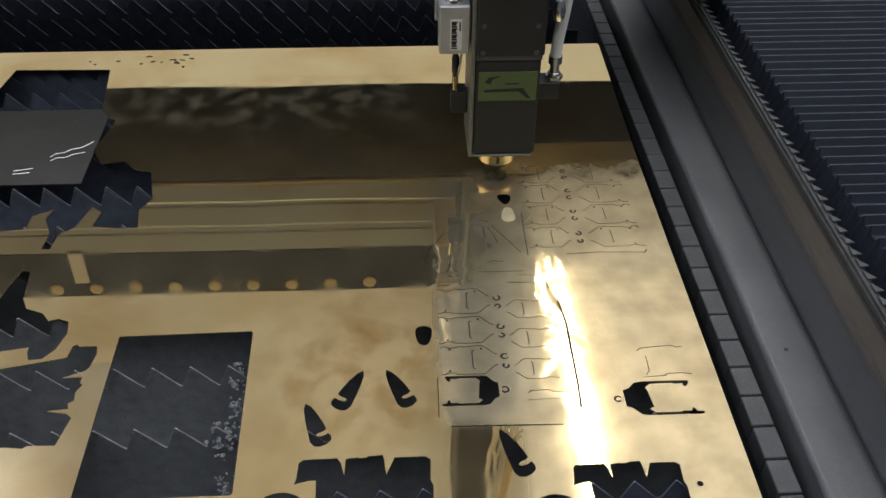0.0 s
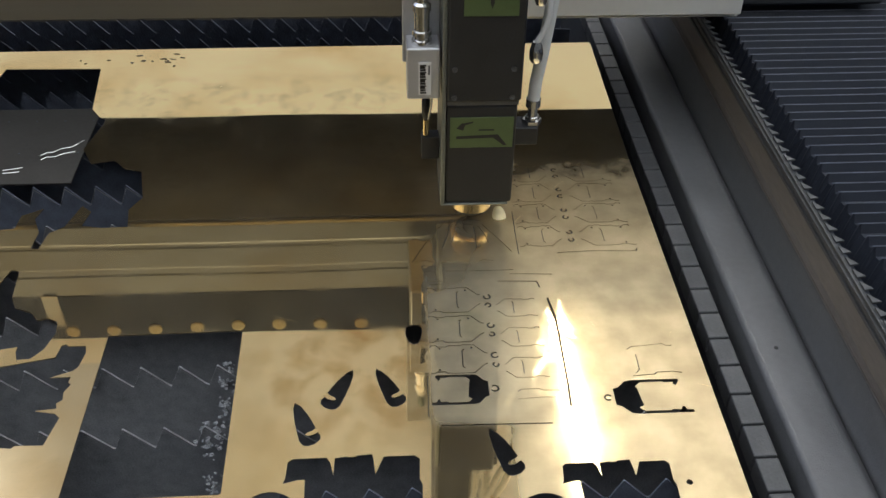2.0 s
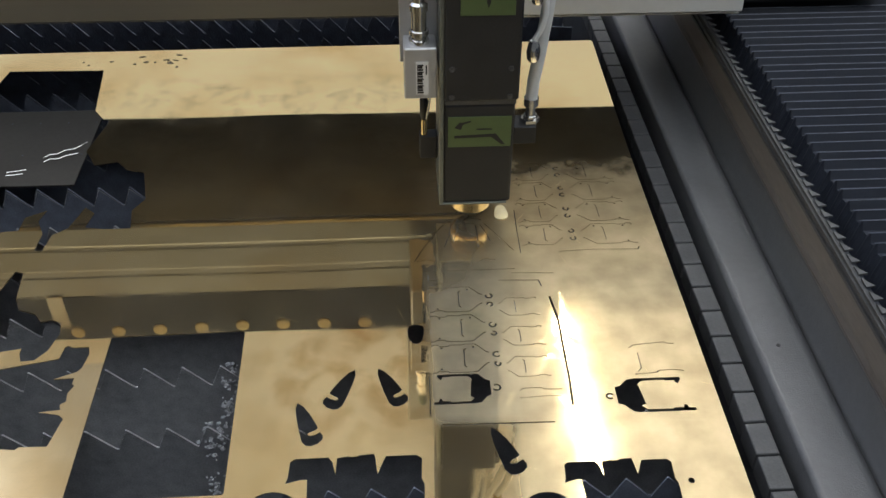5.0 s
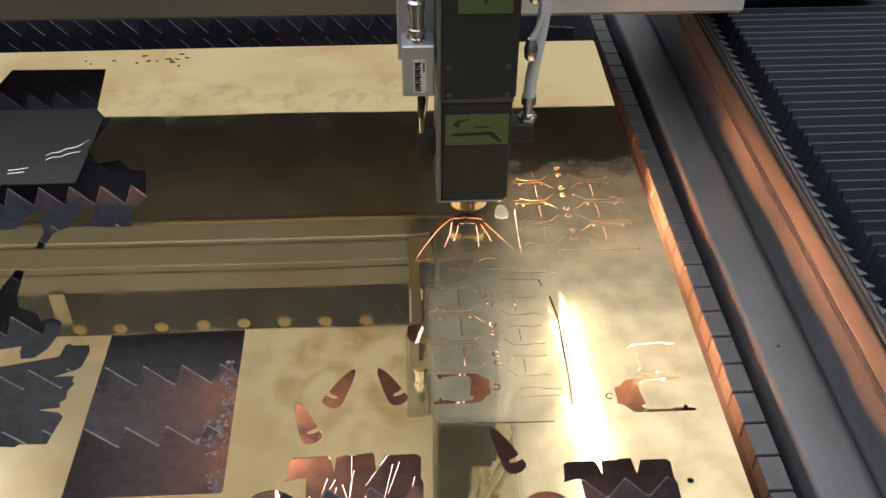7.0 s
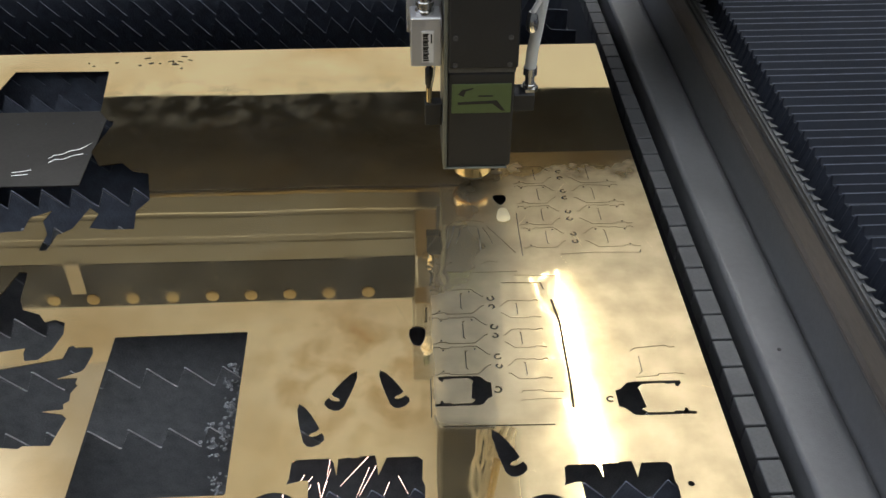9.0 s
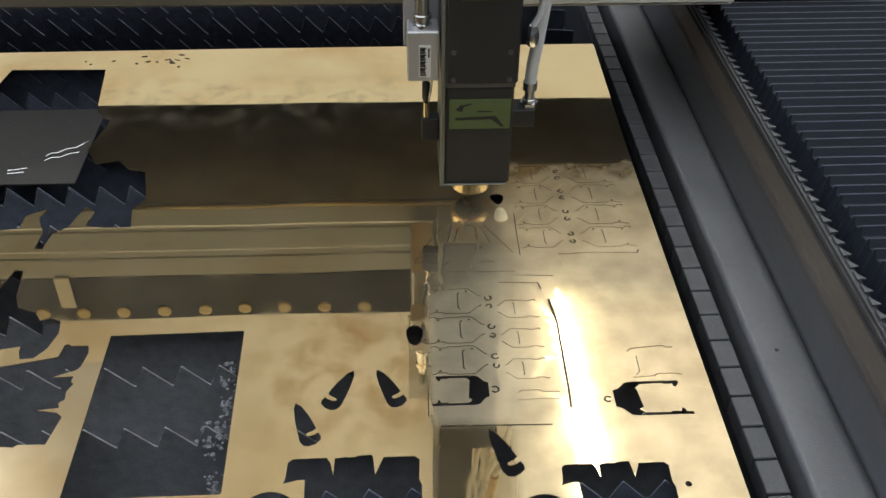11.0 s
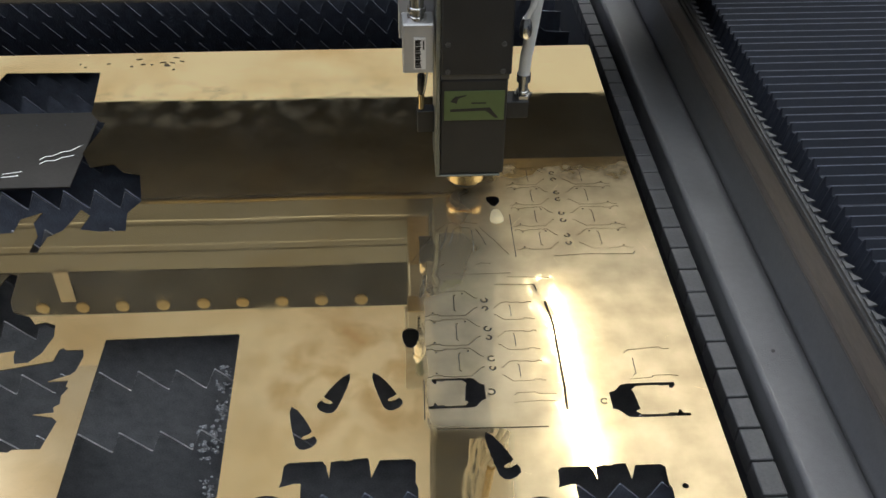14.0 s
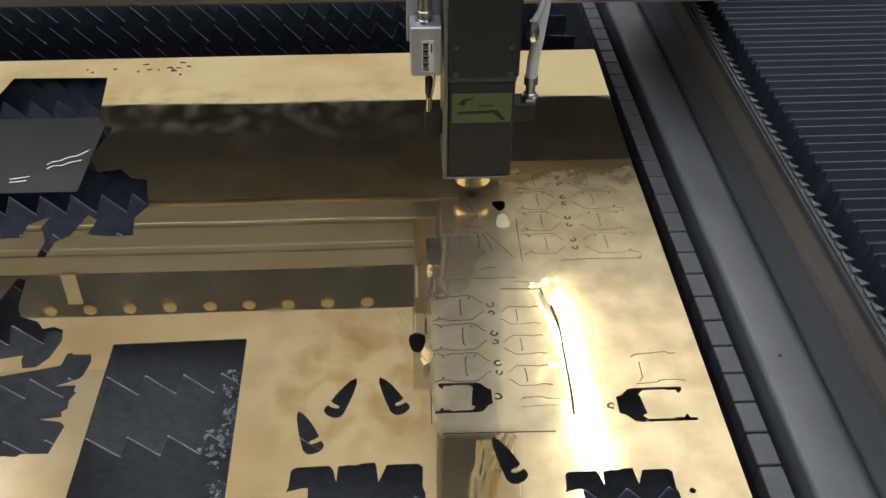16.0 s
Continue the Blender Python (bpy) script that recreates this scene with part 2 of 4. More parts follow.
BRASS = brass_material()
STEEL = mat("painted_grey_steel", (0.125, 0.127, 0.134), 0.42, 0.0, 0.16, 14, 0.3, 500, 0.10)
COMB = mat("scaled_steel", (0.085, 0.087, 0.092), 0.55, 0.2, 0.3, 40, 0.4, 400, 0.1)
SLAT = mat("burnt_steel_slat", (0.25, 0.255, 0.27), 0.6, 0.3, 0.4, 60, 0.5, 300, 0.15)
# darker copy of the slat steel: deep shade put into the colour
SLATSHADE = mat("shaded_slat", (0.11, 0.125, 0.165), 0.7, 0.1, 0.4, 60, 0.5, 300, 0.15)
DARK = mat("sooty_steel", (0.035, 0.038, 0.046), 0.8, 0.0, 0.3, 10, 0.2, 200, 0.1)
WALLM = mat("worn_machined_steel", (0.19, 0.168, 0.155), 0.45, 0.25, 0.25, 9, 0.2, 400, 0.15, (3, 0.6, 3))
RUBBER = mat("blue_black_bellows_cloth", (0.0105, 0.0145, 0.026), 0.62, 0.0, 0.25, 30, 0.3, 900, 0.1)
BLACK = mat("black_anodised_housing", (0.016, 0.017, 0.020), 0.5, 0.0, 0.25, 40, 0.15, 900, 0.08)
EDGE = mat("bare_housing_edge", (0.20, 0.21, 0.19), 0.4, 0.6, 0.25, 60, 0.2, 600, 0.1)
ALU = mat("brushed_aluminium", (0.37, 0.365, 0.35), 0.32, 0.9, 0.04, 20, 0.0, 400, 0.02, (0.2, 8, 8))
ALUBOX = mat("satin_aluminium", (0.52, 0.52, 0.53), 0.4, 0.55, 0.06, 60, 0.1, 900, 0.06)
CHROME = mat("bright_nickel", (0.75, 0.74, 0.72), 0.14, 1.0, 0.08, 60, 0.0, 100, 0.05)
GOLD = mat("brass_nozzle_ring", (0.72, 0.58, 0.36), 0.2, 1.0, 0.1, 120, 0.1, 500, 0.08, (1, 1, 0.1))
GREEN = mat("green_warning_label", (0.085, 0.125, 0.045), 0.5, 0.0, 0.1, 90, 0.0, 100, 0.08)
WHITE = mat("white_hose", (0.72, 0.74, 0.76), 0.35, 0.0, 0.05, 60, 0.0, 100, 0.05)
PAPER = mat("white_sticker", (0.75, 0.75, 0.75), 0.55, 0.0, 0.04, 90, 0.0, 100, 0.05)
INK = mat("black_print", (0.015, 0.015, 0.015), 0.5, 0.0, 0.1, 90)
DISC = mat("yellow_plugs", (0.60, 0.50, 0.28), 0.4, 0.3, 0.15, 90)
PLATE = mat("grey_offcut_steel", (0.062, 0.057, 0.053), 0.55, 0.1, 0.2, 25, 0.15, 200, 0.08)
SLAG = mat("grey_slag", (0.19, 0.195, 0.21), 0.8, 0.0, 0.5, 120, 0.8, 300, 0.1)
PALE = mat("pale_grey_paint", (0.74, 0.74, 0.72), 0.45, 0.0, 0.05, 12, 0.05, 400, 0.08)
BEDFILL = mat("pale_bank_grey", (0.60, 0.60, 0.62), 0.9, 0.0, 0.3, 25, 0.8, 120, 0.05)
ROOF = glow("daylight_roof_panel", (0.92, 0.96, 1.0), 0.55)
ROOFDARK = mat("roof_sheet", (0.25, 0.26, 0.27), 0.6, 0.0, 0.15, 2)
HALL = mat("hall_wall_paint", (0.30, 0.31, 0.32), 0.7, 0.0, 0.12, 1.5)
FLOORM = mat("concrete_floor", (0.16, 0.16, 0.155), 0.7, 0.0, 0.2, 2, 0.3, 60)
HOUSING = mat("grey_green_housing", (0.13, 0.14, 0.12), 0.5, 0.0, 0.15, 20)
PALETAG = mat("satin_brass", (0.86, 0.76, 0.50), 0.35, 0.8, 0.08, 80)
OIL = mat("dark_oil_spot", (0.34, 0.26, 0.13), 0.2, 0.0, 0.2, 60)
ROOFDIM = glow("dimmer_roof_panel", (0.94, 0.96, 1.0), 0.275)
ROOFSOUTH = glow("roof_fill_glow", (0.90, 0.95, 1.0), 1.42)
ROOFBLUE = glow("blue_fill_glow", (0.45, 0.55, 1.0), 2.0)


def fade_panel(m):
    """Dims the added blue panel towards two edges, so its reflection ends softly."""
    nt = m.node_tree
    tc = nt.nodes.new("ShaderNodeTexCoord")
    sp = nt.nodes.new("ShaderNodeSeparateXYZ")
    nt.links.new(tc.outputs["Object"], sp.inputs["Vector"])
    out = []
    for axis, p, q in (("X", -1.55, -2.35), ("Y", 3.9, 2.5)):
        n = nt.nodes.new("ShaderNodeMapRange")
        n.interpolation_type = "SMOOTHSTEP"
        n.inputs["From Min"].default_value, n.inputs["From Max"].default_value = p, q
        nt.links.new(sp.outputs[axis], n.inputs["Value"])
        out.append(n.outputs["Result"])
    w = nt.nodes.new("ShaderNodeMath")
    w.operation = "MULTIPLY"
    nt.links.new(out[0], w.inputs[0])
    nt.links.new(out[1], w.inputs[1])
    f = nt.nodes.new("ShaderNodeMapRange")
    f.inputs["To Min"].default_value, f.inputs["To Max"].default_value = 0.275, 2.1
    nt.links.new(w.outputs["Value"], f.inputs["Value"])
    nt.links.new(f.outputs["Result"], m.node_tree.nodes["Principled BSDF"].inputs["Emission Strength"])
    c = nt.nodes.new("ShaderNodeMix")
    c.data_type = "RGBA"
    c.inputs[6].default_value, c.inputs[7].default_value = (0.94, 0.96, 1.0, 1), (0.50, 0.58, 1.0, 1)
    nt.links.new(w.outputs["Value"], c.inputs[0])
    nt.links.new(c.outputs[2], m.node_tree.nodes["Principled BSDF"].inputs["Emission Color"])


fade_panel(ROOFBLUE)
STRIP = mat("black_cover_strip", (0.008, 0.009, 0.012), 0.6, 0.0, 0.3, 20)
# tooth rims: the light on the edges put into a paler colour
SLATEDGE = mat("lit_tooth_edge", (0.27, 0.27, 0.28), 0.6, 0.2, 0.7, 220, 0.4, 400, 0.1)
# beam underside, darker and bluer than the aluminium front
UNDER = mat("blue_grey_beam_underside", (0.125, 0.135, 0.160), 0.6, 0.1, 0.4, 12, 0.2, 200, 0.1)
AMBER = mat("yellow_hose", (0.62, 0.44, 0.14), 0.35, 0.0, 0.08, 60)
COVER = mat("dark_motor_cover", (0.030, 0.031, 0.027), 0.5, 0.0, 0.15, 20)
CLEARHOSE = mat("clear_white_hose", (0.92, 0.92, 0.90), 0.15, 0.0, 0.05, 60)
TUBE = glow("lit_tube", (1.0, 0.98, 0.92), 70.0)


# ---- builders ----
def bm_box(bm, x0, x1, y0, y1, z0, z1, bevel=0.0, seg=1):
    vs = [bm.verts.new(p) for p in ((x0, y0, z0), (x1, y0, z0), (x1, y1, z0), (x0, y1, z0), (x0, y0, z1), (x1, y0, z1), (x1, y1, z1), (x0, y1, z1))]
    fs = [bm.faces.new([vs[i] for i in q]) for q in ((3, 2, 1, 0), (4, 5, 6, 7), (0, 1, 5, 4), (1, 2, 6, 5), (2, 3, 7, 6), (3, 0, 4, 7))]
    if bevel:
        es = list({e for f in fs for e in f.edges})
        bmesh.ops.bevel(bm, geom=es, offset=bevel, segments=seg, profile=0.5, affect="EDGES")
    return bm


def box(x0, x1, y0, y1, z0, z1, bevel=0.0, seg=1):
    return bm_box(bmesh.new(), x0, x1, y0, y1, z0, z1, bevel, seg)


def lathe(profile, cx=0.0, cy=0.0, n=32, bm=None):
    """Rings of (radius, z) turned about an upright axis, closed at both ends."""
    bm = bm or bmesh.new()
    rings = [[bm.verts.new((cx + r * math.cos(k * math.tau / n), cy + r * math.sin(k * math.tau / n), z)) for k in range(n)] for r, z in profile]
    for a, b in zip(rings, rings[1:]):
        for k in range(n):
            bm.faces.new((a[k], a[(k + 1) % n], b[(k + 1) % n], b[k]))
    bm.faces.new(rings[0][::-1])
    bm.faces.new(rings[-1])
    bmesh.ops.recalc_face_normals(bm, faces=bm.faces)
    return bm


def pipe(points, r, n=12, bm=None):
    """A round pipe along points."""
    bm = bm or bmesh.new()
    pts = [Vector(p) for p in points]
    rings = []
    for i, p in enumerate(pts):
        d = (pts[min(i + 1, len(pts) - 1)] - pts[max(i - 1, 0)]).normalized()
        u = d.cross(Vector((0.31, 0.9, 0.2))).normalized()
        v = d.cross(u)
        rings.append([bm.verts.new(p + r * (math.cos(k * math.tau / n) * u + math.sin(k * math.tau / n) * v)) for k in range(n)])
    for a, b in zip(rings, rings[1:]):
        for k in range(n):
            bm.faces.new((a[k], a[(k + 1) % n], b[(k + 1) % n], b[k]))
    bm.faces.new(rings[0][::-1])
    bm.faces.new(rings[-1])
    bmesh.ops.recalc_face_normals(bm, faces=bm.faces)
    return bm


def extrude_y(profile, y0, y1, bm=None):
    """A closed (x, z) profile drawn out along y."""
    bm = bm or bmesh.new()
    a = [bm.verts.new((x, y0, z)) for x, z in profile]
    b = [bm.verts.new((x, y1, z)) for x, z in profile]
    n = len(a)
    for k in range(n):
        bm.faces.new((a[k], a[(k + 1) % n], b[(k + 1) % n], b[k]))
    bm.faces.new(a[::-1])
    bm.faces.new(b)
    bmesh.ops.recalc_face_normals(bm, faces=bm.faces)
    return bm


def extrude_x(profile, x0, x1, bm=None):
    """A closed (y, z) profile drawn out along x."""
    bm = bm or bmesh.new()
    a = [bm.verts.new((x0, y, z)) for y, z in profile]
    b = [bm.verts.new((x1, y, z)) for y, z in profile]
    n = len(a)
    for k in range(n):
        bm.faces.new((a[k], a[(k + 1) % n], b[(k + 1) % n], b[k]))
    bm.faces.new(a[::-1])
    bm.faces.new(b)
    bmesh.ops.recalc_face_normals(bm, faces=bm.faces)
    return bm


def mesh_of(name, bm, material, smooth=False):
    me = bpy.data.meshes.new(name)
    bm.to_mesh(me)
    bm.free()
    me.materials.append(material)
    if smooth:
        me.polygons.foreach_set("use_smooth", [True] * len(me.polygons))
        me.set_sharp_from_angle(angle=radians(40))
    return me


def part(name, bm, material, parent=None, label="", smooth=False):
    ob = new(name, mesh_of(name, bm, material, smooth))
    ob.parent = parent
    if label:
        tagged(ob, label)
    return ob


def thing(name, bm, material, label, category, group="", kind="", smooth=False):
    return tagged(part(name, bm, material, None, "", smooth), label, category, group, kind)


def empty(name, label, category, group="", kind=""):
    return tagged(new(name), label, category, group, kind)


# ---- the hall round the machine ----
thing("floor", box(-6, 6, -5, 10, -0.95, -0.9), FLOORM, "grey concrete workshop floor", "floor", kind="structure")
thing("wall_north", box(-6, 6, 10, 10.2, -0.9, 3.4), HALL, "grey painted workshop wall", "wall", kind="structure")
thing("wall_south", box(-6, 6, -5.2, -5, -0.9, 3.4), HALL, "grey painted workshop wall", "wall", kind="structure")
thing("wall_east", box(6, 6.2, -5, 10, -0.9, 3.4), HALL, "grey painted workshop wall", "wall", kind="structure")
thing("wall_west", box(-6.2, -6, -5, 10, -0.9, 3.4), HALL, "grey painted workshop wall", "wall", kind="structure")
thing("ceiling", box(-6, 6, -5, -2.0, 3.4, 3.5), ROOFDARK, "opaque grey roof sheets", "ceiling", kind="structure")
thing("skylight_1", box(-6, 6, 5.2, 10, 3.4, 3.45), ROOF, "translucent daylight roof panels", "skylight", kind="structure")
# middle panels glow at half the strength of the far ones
thing("skylight_2", box(-6, 6, 2.4, 5.2, 3.4, 3.45), ROOFDIM, "dimmer translucent roof panels", "skylight", kind="structure")
# unseen panels, added as fill for surfaces that face the camera
thing("roof_fill", box(-6, 6, -2.0, 2.4, 3.4, 3.45), ROOFSOUTH, "unseen glowing roof panels added as fill light", "skylight", kind="structure")

# added glowing panel: its blue reflection stands in for a pale veil
thing("blue_fill_panel", box(-6, -1.5, 2.41, 4.0, 3.37, 3.395), ROOFBLUE, "added blue glowing panel that pales the sheet corner", "skylight", kind="structure")

# a batten lamp under the roof, above and beyond the gantry
lamp = empty("tube_lamp", "white batten lamp with a lit tube", "lamp")
for ry in (1.6, 3.8):
    part("hanger_rod", pipe([(0.80, ry, 2.675), (0.80, ry, 3.4)], 0.004, 8), ALUBOX, lamp)
part("housing", box(0.76, 0.84, 1.2, 4.2, 2.62, 2.68, 0.006), PAPER, lamp)
part("tube", pipe([(0.80, 1.22, 2.60), (0.80, 4.18, 2.60)], 0.016), TUBE, lamp, "lit white tube")

# ---- the brass sheet with its cut-outs ----
def circle(cx, cy, r, n=24, sy=1.0):
    return [(cx + r * math.cos(k * math.tau / n), cy + sy * r * math.sin(k * math.tau / n)) for k in range(n)]


def stroke(path, w):
    """The outline of a saw-thin cut of width w along an open path."""
    pts = [Vector(p) for p in path]
    left, right = [], []
    for i, p in enumerate(pts):
        a = (p - pts[i - 1]).normalized() if i else None
        b = (pts[i + 1] - p).normalized() if i < len(pts) - 1 else None
        a, b = a or b, b or a
        n = Vector((-(a.y + b.y), a.x + b.x)).normalized()
        k = w / 2 / max(0.5, n.dot(Vector((-a.y, a.x))))
        left.append(p + n * k)
        right.append(p - n * k)
    return [tuple(p) for p in left + right[::-1]]


def smooth_loop(pts, times=1):
    """Rounds the corners of a closed outline."""
    for _ in range(times):
        out = []
        for (ax, ay), (bx, by) in zip(pts, pts[1:] + pts[:1]):
            out += [(0.78 * ax + 0.22 * bx, 0.78 * ay + 0.22 * by), (0.22 * ax + 0.78 * bx, 0.22 * ay + 0.78 * by)]
        pts = out
    return pts


def blade_cut(tx, ty, bx, by, side):
    """A slim leaf-shaped blade with a bite near its round end."""
    shape = ((0.0, 0.0), (0.10, 0.075), (0.30, 0.135), (0.52, 0.175), (0.665, 0.19), (0.70, 0.13), (0.715, 0.02), (0.75, -0.015), (0.785, 0.03), (0.79, 0.12), (0.765, 0.20),
             (0.85, 0.225), (0.93, 0.20), (0.99, 0.10), (1.0, -0.02), (0.96, -0.10), (0.86, -0.14), (0.60, -0.125), (0.35, -0.10), (0.12, -0.06))
    d = Vector((bx - tx, by - ty))
    n = Vector((-d.y, d.x)) * side
    return [(tx + d.x * u + n.x * v, ty + d.y * u + n.y * v) for u, v in shape]


def crown_cut(x, y, s):
    """The notched upper edge of a large offcut."""
    shape = ((0, 0), (0.004, 0.0035), (0.034, 0.0040), (0.0375, -0.0015), (0.0405, -0.0150), (0.0415, 0.0030), (0.052, 0.0045), (0.053, 0.0036), (0.060, 0.0038), (0.061, 0.0052),
             (0.0745, 0.0060), (0.0755, 0.0020), (0.0775, -0.0160), (0.0850, 0.0030), (0.113, 0.0030), (0.1172, -0.0010), (0.1162, -0.0230), (0.1185, -0.0290), (0.1150, -0.12), (0.020, -0.12),
             (0.0160, -0.0195), (0.010, -0.0195), (-0.0028, -0.0230), (-0.001, -0.0170))
    return [(x + u * s, y + v * s) for u, v in shape]


def opener_cut(x0, x1, y, h):
    """A two-armed opener: x0 is its solid end, x1 the tips of the arms."""
    shape = ((0.0, 0.50), (0.09, 0.60), (0.20, 0.95), (0.30, 1.0), (1.0, 1.0), (1.01, 0.86), (0.95, 0.62), (0.91, 0.70), (0.92, 0.82), (0.78, 0.80), (0.76, 0.86), (0.42, 0.84),
             (0.34, 0.62), (0.36, 0.52), (0.40, -0.52), (0.33, -0.62), (0.40, -0.84), (0.78, -0.86), (0.79, -0.78), (0.93, -0.80), (0.95, -0.62), (0.99, -0.66), (1.0, -0.82), (1.10, -0.84), (1.10, -1.0),
             (0.30, -1.0), (0.20, -0.95), (0.08, -0.55), (0.0, -0.45))
    return [(x0 + (x1 - x0) * u, y + h * v) for u, v in shape]


def ring_cut(cx, cy, r, start):
    return stroke([(cx + r * math.cos(start + k * 0.45), cy + r * math.sin(start + k * 0.45)) for k in range(12)], 0.0018)


def kerf_opener(x0, x1, y, h, w=0.0009):
    """The thin cut outline of an opener that is still held in the sheet."""
    d = x1 - x0
    upper = [(0.03, 0.36), (0.08, 0.40), (0.16, 0.66), (0.26, 0.96), (0.44, 0.99), (0.50, 0.93), (0.72, 0.95), (0.74, 0.86), (0.90, 0.87), (0.92, 0.97), (1.02, 0.96), (1.03, 0.84)]
    lower = [(0.04, -0.34), (0.10, -0.42), (0.20, -0.72), (0.28, -0.95), (0.58, -0.97), (0.76, -0.94), (0.78, -0.84), (0.93, -0.86), (0.97, -0.95), (1.06, -0.95)]
    inner = [(0.43, 0.66), (0.47, 0.60), (0.475, -0.52), (0.44, -0.62)]
    dots = [circle(x0 + d * u, y + h * v, 0.0013, 8) for u, v in ((0.86, 0.74), (0.88, -0.72), (0.30, 0.76)) if h > 0.016]
    return [stroke([(x0 + d * u, y + h * v) for u, v in p], w) for p in (upper, lower, inner)] + dots


def sheet_cuts():
    cuts = []
    # rectangular blanks taken out
    cuts.append([(-0.2965, 0.7180), (-0.1640, 0.7207), (-0.1622, 0.7190), (-0.1598, 0.5200), (-0.1615, 0.5180), (-0.2968, 0.5175)])
    # far blank, joined by the ragged offcut below it
    cuts.append([(-0.5607, 1.2821), (-0.4265, 1.2795), (-0.4250, 1.2770), (-0.4120, 1.1650), (-0.3960, 1.1420), (-0.3890, 1.1400), (-0.3885, 1.1290), (-0.4010, 1.0650), (-0.3840, 1.0320), (-0.3560, 1.0380),
                 (-0.3400, 1.0200), (-0.3180, 1.0120), (-0.3060, 0.9560), (-0.3180, 0.9330), (-0.3130, 0.8990), (-0.3430, 0.8985), (-0.3660, 0.9030), (-0.3610, 0.9300), (-0.3740, 0.9420), (-0.3850, 0.9020),
                 (-0.4000, 0.8900), (-0.4040, 0.8620), (-0.4130, 0.8630), (-0.4115, 0.8930), (-0.4230, 0.9180), (-0.4180, 0.9380), (-0.4400, 0.9250), (-0.4410, 0.9000), (-0.5200, 0.8930), (-0.62, 0.9100),
                 (-0.60, 1.0)])
    # long-necked offcut
    cuts.append([(-0.4235, 0.8260), (-0.4140, 0.8240), (-0.4095, 0.7800), (-0.4020, 0.7640), (-0.3830, 0.7560), (-0.3740, 0.7440), (-0.3640, 0.7470), (-0.3530, 0.7420), (-0.3500, 0.7250), (-0.3560, 0.7020),
                 (-0.3660, 0.6890), (-0.3790, 0.6880), (-0.3830, 0.6990), (-0.3830, 0.7060), (-0.4150, 0.7000), (-0.44, 0.6900), (-0.52, 0.70), (-0.50, 0.75), (-0.4400, 0.7620), (-0.4330, 0.7850)])
    # notched offcut beside the first blank
    cuts.append([(-0.4060, 0.6760), (-0.3420, 0.6900), (-0.3400, 0.7060), (-0.3360, 0.7080), (-0.3330, 0.7050), (-0.3160, 0.7050), (-0.3135, 0.6950), (-0.3165, 0.6760), (-0.3200, 0.6710), (-0.3400, 0.6625),
                 (-0.3205, 0.6630), (-0.3210, 0.6550), (-0.3180, 0.6530), (-0.3225, 0.6430), (-0.3210, 0.6330), (-0.3260, 0.6290), (-0.3240, 0.6225), (-0.3430, 0.6205), (-0.3240, 0.6165), (-0.3185, 0.6110),
                 (-0.3250, 0.5790), (-0.3500, 0.5795), (-0.3530, 0.5765), (-0.3700, 0.5785), (-0.44, 0.5740), (-0.45, 0.66)])
    # blades
    cuts.append(blade_cut(-0.1030, 0.6200, -0.0865, 0.5680, 1))
    cuts.append(blade_cut(-0.0490, 0.6605, -0.0705, 0.6105, -1))
    cuts.append(blade_cut(-0.0265, 0.6610, -0.0065, 0.6115, 1))
    cuts.append(blade_cut(0.0775, 0.5812, 0.0955, 0.5270, 1))
    cuts.append(crown_cut(-0.1049, 0.5500, 1.0))
    cuts.append(crown_cut(0.1380, 0.5350, 0.82))
    cuts.append(circle(-0.1180, 0.4930, 0.0260))
    cuts.append(circle(0.1180, 0.4820, 0.0255))
    # openers already out
    cuts.append(opener_cut(0.2005, 0.2660, 0.6140, 0.0215))
    cuts.append(opener_cut(0.0815, 0.0310, 0.6305, 0.0192))
    cuts.append(ring_cut(0.1942, 0.6140, 0.0032, 0.5))
    cuts.append(ring_cut(0.0872, 0.6305, 0.0036, 3.6))
    # small round-topped slots
    cuts.append(smooth_loop([(0.0030, 0.7080), (0.0040, 0.7190), (0.0120, 0.7225), (0.0200, 0.7190), (0.0205, 0.7080), (0.0170, 0.6960), (0.0120, 0.6925), (0.0060, 0.6960)]))
    cuts.append(smooth_loop([(0.1105, 0.9500), (0.1250, 0.9500), (0.1260, 0.9400), (0.1215, 0.9310), (0.1180, 0.9290), (0.1150, 0.9310), (0.1095, 0.9420)]))
    # outlines still held in the sheet
    for r, y in enumerate((0.990, 0.948, 0.906, 0.863)):
        cuts.extend(kerf_opener(0.2065, 0.2630 + 0.0015 * r, y, 0.0192, 0.0007))
        cuts.extend(kerf_opener(0.1885, 0.1400, y + 0.001, 0.0192, 0.0007))
        for k in (-0.0070, 0.0070):
            cuts.append(ring_cut(0.1975, y + k, 0.0030, 0.9 * r + 30 * k))
    cuts.append(stroke([(0.1780, 0.8330), (0.2160, 0.8350), (0.2680, 0.8330), (0.2700, 0.8380)], 0.0010))
    for y in (0.758, 0.714, 0.671):
        cuts.extend(kerf_opener(0.0860, 0.0290, y, 0.0200, 0.0010))
        cuts.append(ring_cut(0.0915, y + 0.004, 0.0034, y * 20))
        cuts.append(ring_cut(0.0915, y - 0.009, 0.0028, y * 31))
        cuts.extend(kerf_opener(0.0985, 0.1400, y - 0.014, 0.0140, 0.0008))
